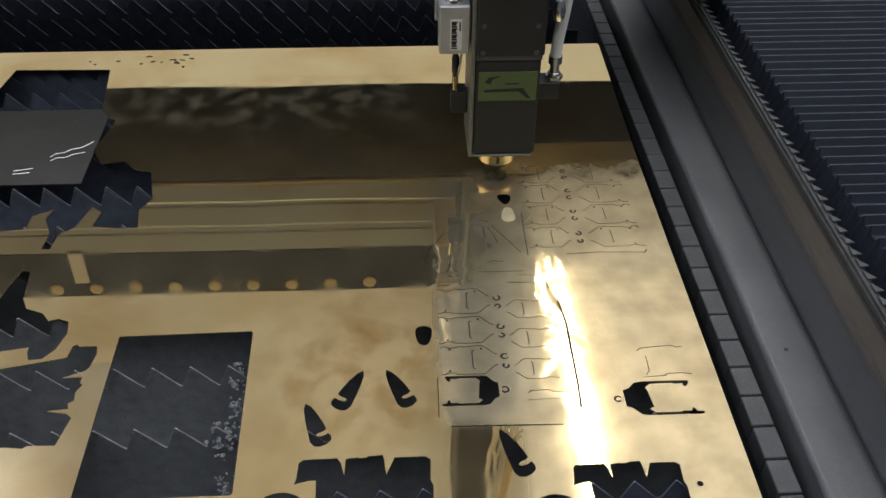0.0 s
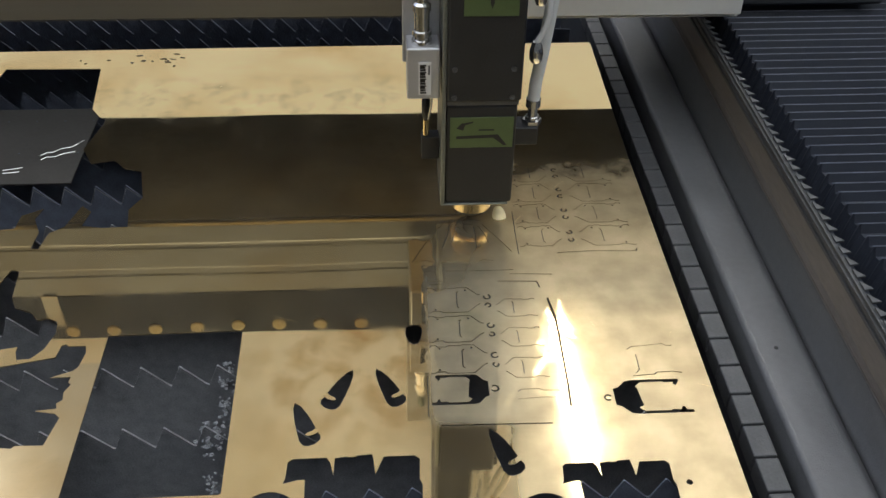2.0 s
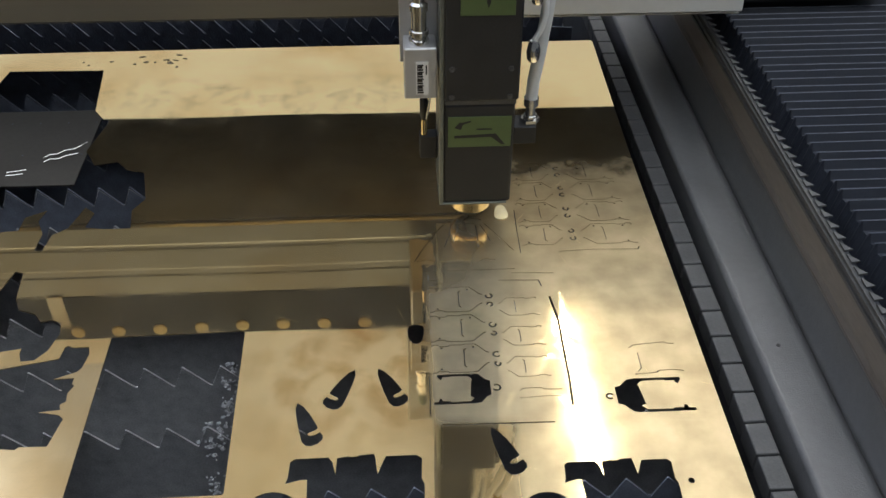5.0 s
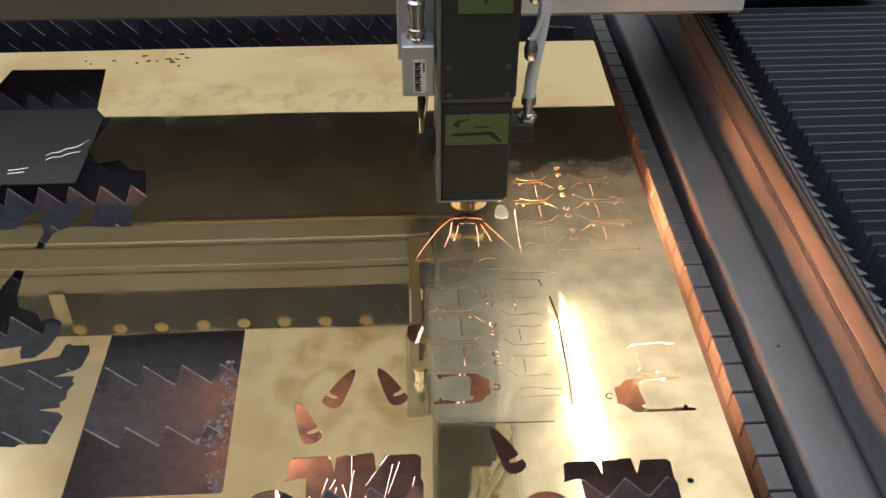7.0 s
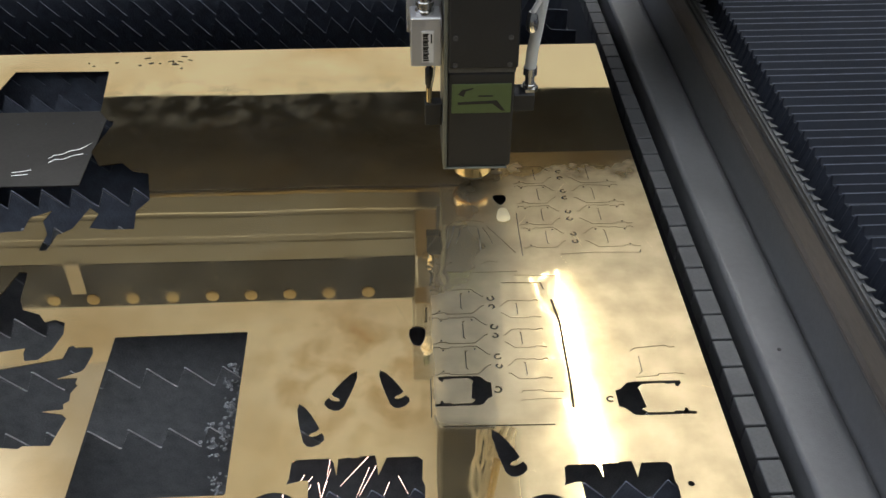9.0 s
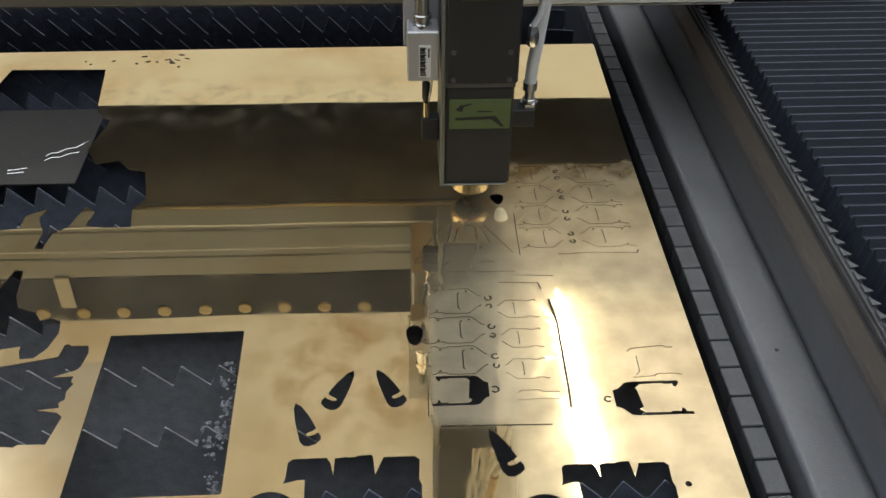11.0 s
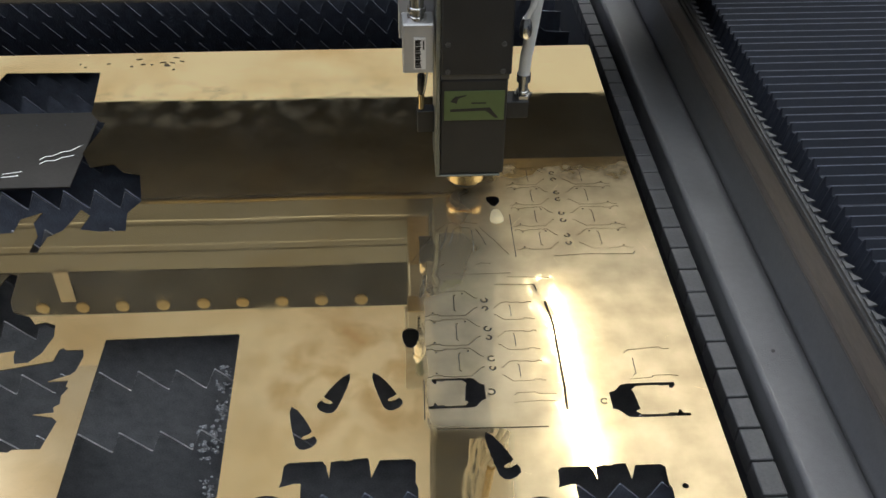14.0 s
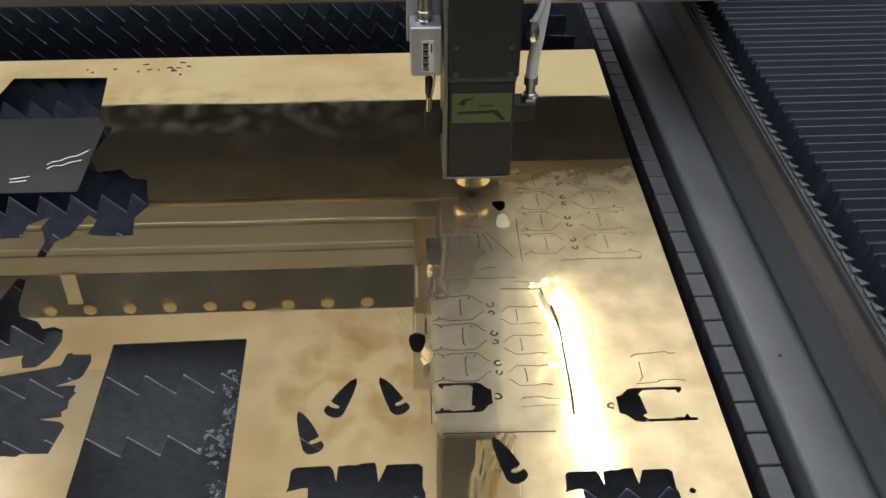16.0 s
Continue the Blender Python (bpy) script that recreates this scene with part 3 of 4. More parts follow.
    # the fan that is being cut
    fan = ([(0.0581, 0.8970), (0.0460, 0.8830), (0.0368, 0.8680), (0.0240, 0.8440), (0.0140, 0.8224)], [(0.0165, 0.8222), (0.0286, 0.8256), (0.0380, 0.8205), (0.0472, 0.8188), (0.0538, 0.8244)],
           [(0.0595, 0.8920), (0.0560, 0.8700), (0.0487, 0.8467)], [(0.0667, 0.8858), (0.0640, 0.8720), (0.0596, 0.8565)], [(0.0680, 0.8878), (0.0760, 0.8892), (0.0862, 0.8880)], [(0.0872, 0.8848), (0.0880, 0.8640), (0.0872, 0.8449)],
           [(0.0974, 0.8886), (0.1117, 0.8645), (0.1264, 0.8380)], [(0.0925, 0.8860), (0.0985, 0.8700), (0.1020, 0.8550)], [(0.1353, 0.9123), (0.1344, 0.8740), (0.1342, 0.8326)], [(0.0496, 0.8061), (0.0870, 0.8050), (0.1247, 0.8054)],
           [(0.0851, 0.8190), (0.0930, 0.8240), (0.1044, 0.8220)], [(0.0600, 0.8980), (0.0770, 0.9000), (0.0950, 0.8960)], [(0.0284, 0.8000), (0.0280, 0.7900), (0.0456, 0.7882)], [(0.1200, 0.7990), (0.1662, 0.7960)])
    for path in fan:
        cuts.append(stroke(path, 0.0008))
    cuts.append(stroke([(0.2250, 0.6770), (0.2300, 0.6810), (0.2620, 0.6840), (0.2660, 0.6810), (0.2720, 0.6815)], 0.0009))
    cuts.append(stroke([(0.2325, 0.6700), (0.2320, 0.6490), (0.2280, 0.6450)], 0.0008))
    cuts.append(stroke([(0.2240, 0.6410), (0.2460, 0.6425), (0.2480, 0.6450), (0.2640, 0.6455), (0.2730, 0.6435)], 0.0009))
    cuts.append(stroke([(0.1090, 0.6250), (0.1120, 0.6280), (0.1300, 0.6285), (0.1330, 0.6260), (0.1500, 0.6255)], 0.0008))
    cuts.append(stroke([(0.1080, 0.6160), (0.1350, 0.6175), (0.1480, 0.6165)], 0.0006))
    cuts.append(stroke([(0.0330, 0.5865), (0.1370, 0.5850)], 0.0015))
    cuts.append(stroke([(0.1050, 0.7870), (0.1480, 0.7850), (0.1500, 0.7750)], 0.0013))
    cuts.append(stroke([(0.1561, 0.7577), (0.1602, 0.7224), (0.1592, 0.6600), (0.1588, 0.6348), (0.1571, 0.6050)], 0.0022))
    cuts.append(stroke([(0.0440, 0.7840), (0.0320, 0.7837), (0.0318, 0.7810)], 0.0010))
    cuts.append(stroke([(0.0232, 0.6490), (0.0222, 0.5980)], 0.0009))
    cuts.append(circle(0.2470, 0.5130, 0.0030, 10))
    return cuts


def brass_sheet():
    cu = bpy.data.curves.new("brass_outline", "CURVE")
    cu.dimensions, cu.fill_mode, cu.extrude = "2D", "BOTH", 0.0006
    outline = [(-0.895, 0.142), (0.2960, 0.142), (0.2972, 0.60), (0.2985, 1.02), (0.3022, 1.22), (0.3048, 1.338), (0.3030, 1.3425), (-0.20, 1.3400), (-0.60, 1.3360), (-0.895, 1.3360)]
    for loop in [outline] + sheet_cuts():
        sp = cu.splines.new("POLY")
        sp.points.add(len(loop) - 1)
        for p, (x, y) in zip(sp.points, loop):
            p.co = (x, y, -0.0006, 1)
        sp.use_cyclic_u = True
    tmp = bpy.data.objects.new("brass_outline", cu)
    scene.collection.objects.link(tmp)
    me = bpy.data.meshes.new_from_object(tmp.evaluated_get(bpy.context.evaluated_depsgraph_get()))
    bpy.data.objects.remove(tmp)
    me.materials.clear()
    me.materials.append(BRASS)
    return tagged(new("brass_sheet", me), "polished brass sheet with blades and openers cut out", "metal sheet")


brass_sheet()

# drops of oil near the far edge, and a small tag lifted from its slot
rnd = random.Random(5)
for k in range(16):
    bm = lathe([(0.0024, 0.0001), (0.0021, 0.0005), (0.0010, 0.0007)], 0, 0, 14)
    x, y = (-0.470 + 0.15 * rnd.random(), 1.296 + 0.030 * rnd.random()) if k < 11 else (-0.350 + 0.05 * rnd.random(), 1.285 + 0.03 * rnd.random())
    o = thing("oil_drop", bm, OIL, "small dark oil drop on the brass", "oil drop", "oil drops on the sheet", smooth=True)
    o.matrix_basis = pose(x, y, 0, 0, 0, rnd.uniform(-20, 20)) @ Matrix.Diagonal((rnd.uniform(0.6, 2.2), rnd.uniform(0.4, 0.9), 1, 1))
tag = bmesh.new()
outline = smooth_loop([(-0.0045, 0.012), (0.0045, 0.012), (0.0085, -0.002), (0.0075, -0.009), (0.0, -0.012), (-0.0075, -0.009), (-0.0085, -0.002)], 2)
lo = [tag.verts.new((x, y, 0.0)) for x, y in outline]
hi = [tag.verts.new((x, y, 0.0010)) for x, y in outline]
tag.faces.new(lo[::-1])
tag.faces.new(hi)
for i in range(len(lo)):
    tag.faces.new((lo[i], lo[(i + 1) % len(lo)], hi[(i + 1) % len(hi)], hi[i]))
thing("brass_tag", tag, PALETAG, "small pale brass tag tilted in its slot", "tag").matrix_basis = pose(0.1187, 0.9050, 0.0022, 9, 0, 0)

# ---- the cutting bed ----
def slat_mesh(x0, x1, material, pitch=0.0372):
    """A support slat: a thin upright steel strip with a saw-toothed top."""
    bm = bmesh.new()
    top = [(x0, -0.030)]
    x = x0 + 0.01
    while x < x1 - pitch:
        top += [(x, -0.0016), (x + 0.0015, -0.0014), (x + 0.0245, -0.0270), (x + 0.0265, -0.0275)]
        x += pitch
    top += [(x1, -0.030)]
    t0 = [bm.verts.new((a, 0.0, z)) for a, z in top]
    t1 = [bm.verts.new((a, 0.0018, z)) for a, z in top]
    b0 = [bm.verts.new((a, 0.0, -0.13)) for a, z in top]
    b1 = [bm.verts.new((a, 0.0018, -0.13)) for a, z in top]
    for k in range(len(top) - 1):
        bm.faces.new((b0[k], b0[k + 1], t0[k + 1], t0[k]))
        bm.faces.new((t1[k], t1[k + 1], b1[k + 1], b1[k]))
        bm.faces.new((t0[k], t0[k + 1], t1[k + 1], t1[k]))
    return mesh_of("support_slat", bm, material)


def tooth_edge(x0, x1, pitch=0.0372):
    """The rim of the teeth on the front of a slat, its caught light made a strip."""
    bm = bmesh.new()
    x = x0 + 0.01
    line = []
    while x < x1 - pitch:
        line += [(x, -0.0020), (x + 0.0250, -0.0276), (x + 0.0265, -0.0280)]
        x += pitch
    a = [bm.verts.new((p, -0.0005, z)) for p, z in line]
    b = [bm.verts.new((p, -0.0005, z - (0.0021 if z > -0.01 else 0.0007))) for p, z in line]
    c = [bm.verts.new((p, 0.0005, z - (0.0024 if z > -0.01 else 0.0010))) for p, z in line]
    for k in range(len(line) - 1):
        bm.faces.new((b[k], b[k + 1], a[k + 1], a[k]))
        bm.faces.new((c[k], c[k + 1], b[k + 1], b[k]))
    return mesh_of("tooth_edge", bm, SLATEDGE)


rim_me = tooth_edge(-1.15, 0.266)
slat_me, shade_me = slat_mesh(-1.15, 0.266, SLAT), slat_mesh(-1.15, 0.266, SLATSHADE)
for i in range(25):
    # near and rear slats take the copy with shade in its colour
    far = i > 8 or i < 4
    s = tagged(new("support_slat", shade_me if far else slat_me), "darker support slat of the cutting bed, shade in its colour" if far else "burnt steel support slat with saw-toothed top edge", "slat", "slats of the cutting bed")
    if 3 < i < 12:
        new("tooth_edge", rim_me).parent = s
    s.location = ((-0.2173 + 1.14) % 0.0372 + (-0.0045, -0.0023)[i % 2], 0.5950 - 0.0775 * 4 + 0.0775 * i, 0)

thing("bed_tray", box(-1.25, 0.36, 0.0, 2.4, -0.42, -0.40), DARK, "sooty dark tray under the slats", "tray", kind="structure")
thing("bed_side", box(-1.27, -1.25, 0.0, 2.4, -0.42, -0.02), DARK, "sooty steel side of the cutting bed", "frame", kind="structure")
# unseen bar, added to keep the jet's glow from the far-left opening
thing("glow_block", box(-0.3035, -0.3000, 0.845, 1.13, -0.40, -0.034), DARK, "unseen dark bar added to block glow along the bed", "frame", kind="structure")
thing("bed_end", box(-1.25, 0.36, 2.4, 2.43, -0.42, 0.02), DARK, "sooty steel end of the cutting bed", "frame", kind="structure")
thing("bed_front", box(-1.25, 0.36, -0.03, 0.0, -0.42, -0.02), DARK, "sooty steel front of the cutting bed", "frame", kind="structure")

# pale grey bank added under the sheet to bounce light into the openings
def pale_bank():
    bm = bmesh.new()
    grid = [[bm.verts.new((-0.95 + 0.02 * i, 0.02 + 0.02 * j, -0.145 + 0.028 * noise.noise((i * 0.11, j * 0.13, 0.3)) + 0.012 * noise.noise((i * 0.4, j * 0.45, 2.0)) - 0.20 * min(1, max(0, j - 45) / 6))) for j in range(66)] for i in range(62)]
    for i in range(61):
        for j in range(65):
            bm.faces.new((grid[i][j], grid[i + 1][j], grid[i + 1][j + 1], grid[i][j + 1]))
    return bm


thing("bed_fill_bank", pale_bank(), BEDFILL, "pale grey bank below the slats, added to brighten the bed", "dust", kind="stuff", smooth=True)
base = empty("machine_base", "grey steel base cabinet of the cutting machine", "machine base")
for n, q in (("front_panel", (-1.27, 0.62, -0.06, -0.035, -0.9, -0.02)), ("rear_panel", (-1.27, 0.62, 2.505, 2.53, -0.9, 0.04)), ("side_panel", (-1.295, -1.272, -0.06, 2.53, -0.9, -0.02)), ("side_panel", (0.63, 0.65, -0.06, 2.53, -0.9, 0.085))):
    part(n, box(*q, 0.002), STEEL, base)


# slag crusted on the slats inside the first blank
def slag(x, y, z, r, seed):
    bm = bmesh.new()
    bmesh.ops.create_icosphere(bm, subdivisions=1 if r < 0.002 else 2, radius=r)
    for v in bm.verts:
        v.co *= 1 + 0.55 * noise.noise(v.co * (1.6 / r) + Vector((seed, 0, 0))) + 0.25 * noise.noise(v.co * (5 / r) + Vector((seed, 3, 0)))
        v.co.z *= 0.8
    ob = thing("slag_lump", bm, SLAG, "crusted grey slag stuck on a slat", "slag", "slag on the slats")
    ob.location = (x, y, z)


crust = random.Random(3)
for k in range(170):
    x, y = ((-0.176, 0.672), (-0.172, 0.634), (-0.178, 0.598), (-0.186, 0.596), (-0.174, 0.540))[k % 5]
    slag(x + crust.gauss(0.002, 0.0045), y + crust.gauss(0, 0.010), -0.0130 - crust.uniform(0.0, 0.010), crust.triangular(0.0007, 0.0032, 0.0010), 3.7 * k)

# bright strands of swarf on the offcut
def strand(points):
    thing("swarf_strand", pipe(points, 0.0007, 6), CHROME, "thin bright strand of metal swarf", "swarf", "strands on the offcut", smooth=True)


strand([(-0.4529, 1.0524, -0.0010), (-0.4470, 1.0600, -0.0010), (-0.4376, 1.0610, -0.0008), (-0.4300, 1.0690, -0.0008), (-0.4181, 1.0728, -0.0010), (-0.4050, 1.0880, -0.0010)])
strand([(-0.4505, 1.0430, -0.0010), (-0.4440, 1.0500, -0.0010), (-0.4330, 1.0500, -0.0008), (-0.4250, 1.0570, -0.0008), (-0.4110, 1.0620, -0.0010)])
strand([(-0.4902, 1.0219, -0.0010), (-0.4790, 1.0240, -0.0010), (-0.4673, 1.0273, -0.0010)])
strand([(-0.4890, 1.0150, -0.0010), (-0.4790, 1.0160, -0.0010), (-0.4690, 1.0180, -0.0010)])

# slotted holder that carries the slat ends
holder = empty("slat_holder", "scaled steel slotted holder for the slat ends", "holder")
part("bar", box(0.3195, 0.338, 0.02, 2.38, -0.13, -0.034), DARK, holder)
tooth_me = mesh_of("holder_tooth", box(0.3180, 0.3398, 0.0, 0.0364, -0.034, -0.0115, 0.0009), COMB)
for i in range(60):
    o = new("holder_tooth", tooth_me)
    o.parent = holder
    o.location = (0, 0.5474 - 13 * 0.03875 + 0.03875 * i, 0)

# side frame: tube with a rounded inner edge, slot, machined wall
arc = [(0.3535 + 0.006 - 0.006 * math.cos(a), -0.006 + 0.006 * math.sin(a)) for a in [k * math.pi / 2 / 8 for k in range(9)]]
frame_ob = empty("side_frame", "grey painted steel side frame of the machine", "machine frame")
part("tube", extrude_y([(0.3535, -0.40)] + arc + [(0.398, 0.0), (0.404, -0.0012), (0.4115, -0.0070), (0.4145, -0.0140), (0.4145, -0.40)], -0.3, 2.5), STEEL, frame_ob, "", True)
part("slot", extrude_y([(0.4155, -0.10), (0.4155, -0.0140), (0.4185, -0.0060), (0.4225, 0.002), (0.4240, 0.044), (0.60, 0.044), (0.60, -0.10)], -0.3, 2.5), STEEL, frame_ob, "shaded channel of the frame", True)
wall = [(0.4205, 0.0445), (0.4195, 0.0470)]
for k in range(4):
    wall += [(0.4195, 0.0500 + 0.0024 * k), (0.4206, 0.0503 + 0.0024 * k), (0.4206, 0.0511 + 0.0024 * k), (0.4195, 0.0514 + 0.0024 * k)]
part("wall", extrude_y(wall + [(0.4200, 0.0620), (0.4200, 0.0875), (0.432, 0.0875), (0.432, 0.0445)], -0.3, 2.5), WALLM, frame_ob, "worn machined steel guide wall with fine grooves")
part("bolt", lathe([(0.0022, 0.0), (0.0022, 0.0006), (0.0016, 0.0008)], 0.3770, 0.6730, 12), INK, frame_ob)
strips = [part("guide_strip", extrude_y([(0.4185 + 0.002 * (k % 2), 0.0880 + 0.0042 * k), (0.4185 + 0.002 * (k % 2), 0.0915 + 0.0042 * k), (0.4245, 0.0915 + 0.0042 * k), (0.4245, 0.0880 + 0.0042 * k)], -0.3, 2.5), COMB, frame_ob) for k in range(4)]

# folding bellows over the guide rail
bellows = empty("bellows", "blue-black folding bellows over the guide rail", "bellows")
PITCH = FOLD = 0.0177


def bellows_cover():
    """Folds across the guide: a sharp crest, a steep side and a flat side, sloping off at the inner border."""
    bm = bmesh.new()
    rows = []
    for i in range(150):
        for u, lift in ((0.0, 0.0), (0.28, 0.0085), (0.36, 0.0088), (0.60, 0.0015)):
            y = -0.25 + (i + u) * FOLD
            sag = 0.0012 * math.sin(i * 2.3)
            rows.append([bm.verts.new(p) for p in ((0.4225, y, 0.1045), (0.4335, y, 0.0800), (0.4470, y, 0.0790), (0.4550, y + sag, 0.1040 + lift), (0.72, y + 2 * sag, 0.1045 + lift), (1.15, y, 0.1045 + lift))])
    for a, b in zip(rows, rows[1:]):
        for k in range(5):
            bm.faces.new((a[k], a[k + 1], b[k + 1], b[k]))
    bmesh.ops.recalc_face_normals(bm, faces=bm.faces)
    return bm


def fold_crests():
    """The thin, paler crest of every fold."""
    bm = bmesh.new()
    for i in range(150):
        y = -0.25 + (i + 0.32) * FOLD
        sag = 0.0012 * math.sin(i * 2.3)
        a = [bm.verts.new(p) for p in ((0.4520, y + sag - 0.0008, 0.1124), (0.72, y + 2 * sag - 0.0008, 0.1136), (1.15, y - 0.0008, 0.1136))]
        c = [bm.verts.new(p) for p in ((0.4520, y + sag, 0.1132), (0.72, y + 2 * sag, 0.1144), (1.15, y, 0.1144))]
        b = [bm.verts.new(p) for p in ((0.4520, y + sag + 0.0008, 0.1124), (0.72, y + 2 * sag + 0.0008, 0.1136), (1.15, y + 0.0008, 0.1136))]
        for k in range(2):
            bm.faces.new((a[k], a[k + 1], c[k + 1], c[k]))
            bm.faces.new((c[k], c[k + 1], b[k + 1], b[k]))
    return bm


part("cover", bellows_cover(), RUBBER, bellows)
tagged(part("crest_strip", fold_crests(), mat("pale_fold_edge", (0.075, 0.085, 0.12), 0.5, 0.0, 0.5, 50), bellows, "paler fold edge"), kind="stuff")
lam = bmesh.new()
tri = ((0.4235, 0.0), (0.4325, 0.0015), (0.4235, 0.0125))
lo = [lam.verts.new((x, y, 0.1048)) for x, y in tri]
hi = [lam.verts.new((x, y, 0.1068)) for x, y in tri]
lam.faces.new(lo[::-1])
lam.faces.new(hi)
for k in range(3):
    lam.faces.new((lo[k], lo[(k + 1) % 3], hi[(k + 1) % 3], hi[k]))
lam_me = mesh_of("fold_tip", lam, COMB)
for i in range(126):
    o = new("fold_tip", lam_me)
    o.parent = bellows
    o.location = (0, 0.816 - 56 * PITCH + PITCH * i, 0)

# grey steel offcut under the far blank
off = thing("steel_offcut", box(-0.66, -0.4005, 0.9930, 1.1700, -0.0040, -0.0018), PLATE, "grey steel offcut lying under the sheet", "offcut")

# ---- the gantry ----
HX, HY = 0.0504, 0.9473
gantry = empty("gantry", "aluminium gantry beam that spans the cutting bed", "gantry")
BY = 0.240
front = [(BY, 0.158), (BY - 0.004, 0.160), (BY - 0.004, 0.190), (BY - 0.0028, 0.193), (BY - 0.0028, 0.198), (BY - 0.0036, 0.201), (BY - 0.0036, 0.236), (BY - 0.0020, 0.239), (BY - 0.0020, 0.249), (BY - 0.003, 0.252), (BY - 0.003, 0.286),
         (BY + 0.02, 0.287), (BY + 0.29, 0.287), (BY + 0.29, 0.162)]
part("beam", extrude_x(front, -1.5, 0.385), ALU, gantry, "brushed aluminium beam")
part("underside", box(-1.5, 0.384, BY + 0.004, BY + 0.287, 0.1535, 0.1575), UNDER, gantry, "blue-grey underside")
part("cover_strip", box(-1.5, 0.095 - HX, BY - 0.002, BY + 0.03, 0.2875, 0.378, 0.002), STRIP, gantry, "black upper cover strip")
for k in range(15):
    part("plug", lathe([(0.0105, 0.0), (0.0105, 0.0015), (0.008, 0.0022)], 0, 0, 20), DISC, gantry, "yellow plug").matrix_basis = pose(-0.0600 - HX - 0.0636 * k, BY - 0.002, 0.3605, 90, 0, 0)
# two pale panels added as reflectors to brighten the right of the sheet
part("right_panel", box(0.150 - HX, 0.386, BY - 0.0085, BY - 0.0045, 0.158, 0.320, 0.001), PALE, gantry, "pale front panel added to brighten the sheet reflection")
part("lower_panel", box(0.150 - HX, 0.386, BY + 0.001, BY + 0.085, 0.1510, 0.1530, 0.0005), PALE, gantry, "pale lower panel added to brighten the sheet reflection")
part("tape", box(-0.535 - HX, -0.512 - HX, BY - 0.0066, BY - 0.0045, 0.285, 0.345), PAPER, gantry, "strip of pale tape")
chain_me = mesh_of("chain_link", box(0, 0.0065, BY - 0.030, BY + 0.02, 0.3205, 0.332, 0.001), BLACK)
for k in range(23):
    o = new("chain_link", chain_me)
    o.parent = gantry
    o.location = (0.10 + 0.0125 * k, 0, 0.0)
part("chain_tray", box(0.085, 0.386, BY - 0.011, BY + 0.03, 0.3202, 0.3260), BLACK, gantry)

part("rack_backing", box(0.128, 0.3855, BY - 0.0120, BY - 0.0090, 0.266, 0.3165, 0.0005), STRIP, gantry, "dark strip behind the rack")
rack = bmesh.new()
for k in range(23):
    x = 0.130 + 0.011 * k
    bm_box(rack, x, x + 0.0108, BY - 0.0155, BY - 0.0125, 0.3130, 0.3180)
    a = [rack.verts.new(p) for p in ((x + 0.0006, BY - 0.0155, 0.3128), (x + 0.0102, BY - 0.0155, 0.3128), (x + 0.0054, BY - 0.0155, 0.2990))]
    c = [rack.verts.new((v.co.x, BY - 0.0125, v.co.z)) for v in a]
    rack.faces.new(a[::-1])
    rack.faces.new(c)
    for i in range(3):
        rack.faces.new((a[i], a[(i + 1) % 3], c[(i + 1) % 3], c[i]))
bmesh.ops.recalc_face_normals(rack, faces=rack.faces)
part("rack", rack, PALE, gantry, "pale toothed rack")
part("end_block", box(0.3865, 0.62, BY + 0.085, BY + 0.285, 0.125, 0.300, 0.004), DARK, gantry, "dark end block of the gantry")

# ---- the cutting head ----
head = empty("laser_head", "black laser cutting head with green warning labels", "cutting head")
part("lower_body", box(0.0035, 0.0785, 0.0, 0.075, 0.0440, 0.170, 0.003, 2), BLACK, head)
part("side_plate", box(-0.0015, 0.0032, -0.0015, 0.075, 0.0437, 0.420, 0.0008), EDGE, head, "bare metal side plate")
part("base_plate", box(-0.0012, 0.0745, -0.001, 0.075, 0.0415, 0.0437, 0.0005), EDGE, head, "bare metal base plate")
part("upper_body", box(0.0034, 0.0810, -0.003, 0.085, 0.1755, 0.43, 0.002), BLACK, head)
part("seam", box(0.0040, 0.0790, -0.0005, 0.08, 0.1702, 0.1753), COMB, head)
for bx in (0.0111, 0.0714):
    for bz in (0.1811, 0.2135):
        b = part("screw", lathe([(0.0030, 0.0), (0.0030, 0.0012), (0.0018, 0.0012), (0.0016, 0.0004)], 0, 0, 14), COMB, head)
        b.matrix_basis = pose(bx, -0.003, bz, 90, 0, 0)
lab = part("warning_label", box(0.0078, 0.0752, -0.0012, -0.0001, 0.1186, 0.1560, 0.0003), GREEN, head, "green warning label with a bent arrow")


def flat_xz(points, y, depth):
    """An upright plate cut to (x, z) points."""
    bm = bmesh.new()
    a = [bm.verts.new((x, y, z)) for x, z in points]
    b = [bm.verts.new((x, y + depth, z)) for x, z in points]
    bm.faces.new(a)
    bm.faces.new(b[::-1])
    for k in range(len(a)):
        bm.faces.new((a[k], b[k], b[(k + 1) % len(a)], a[(k + 1) % len(a)]))
    bmesh.ops.recalc_face_normals(bm, faces=bm.faces)
    return bm


part("print", flat_xz([(0.0145, 0.1300), (0.0540, 0.1310), (0.0650, 0.1215), (0.0690, 0.1215), (0.0590, 0.1350), (0.0145, 0.1332)], -0.0016, 0.0003), INK, lab)
part("print", flat_xz([(0.0145, 0.1430), (0.0205, 0.1500), (0.0215, 0.1490), (0.0320, 0.1515), (0.0320, 0.1500), (0.0235, 0.1470), (0.0215, 0.1405)], -0.0016, 0.0003), INK, lab)
part("print", box(0.0380, 0.0545, -0.0016, -0.0013, 0.1400, 0.1416), INK, lab)
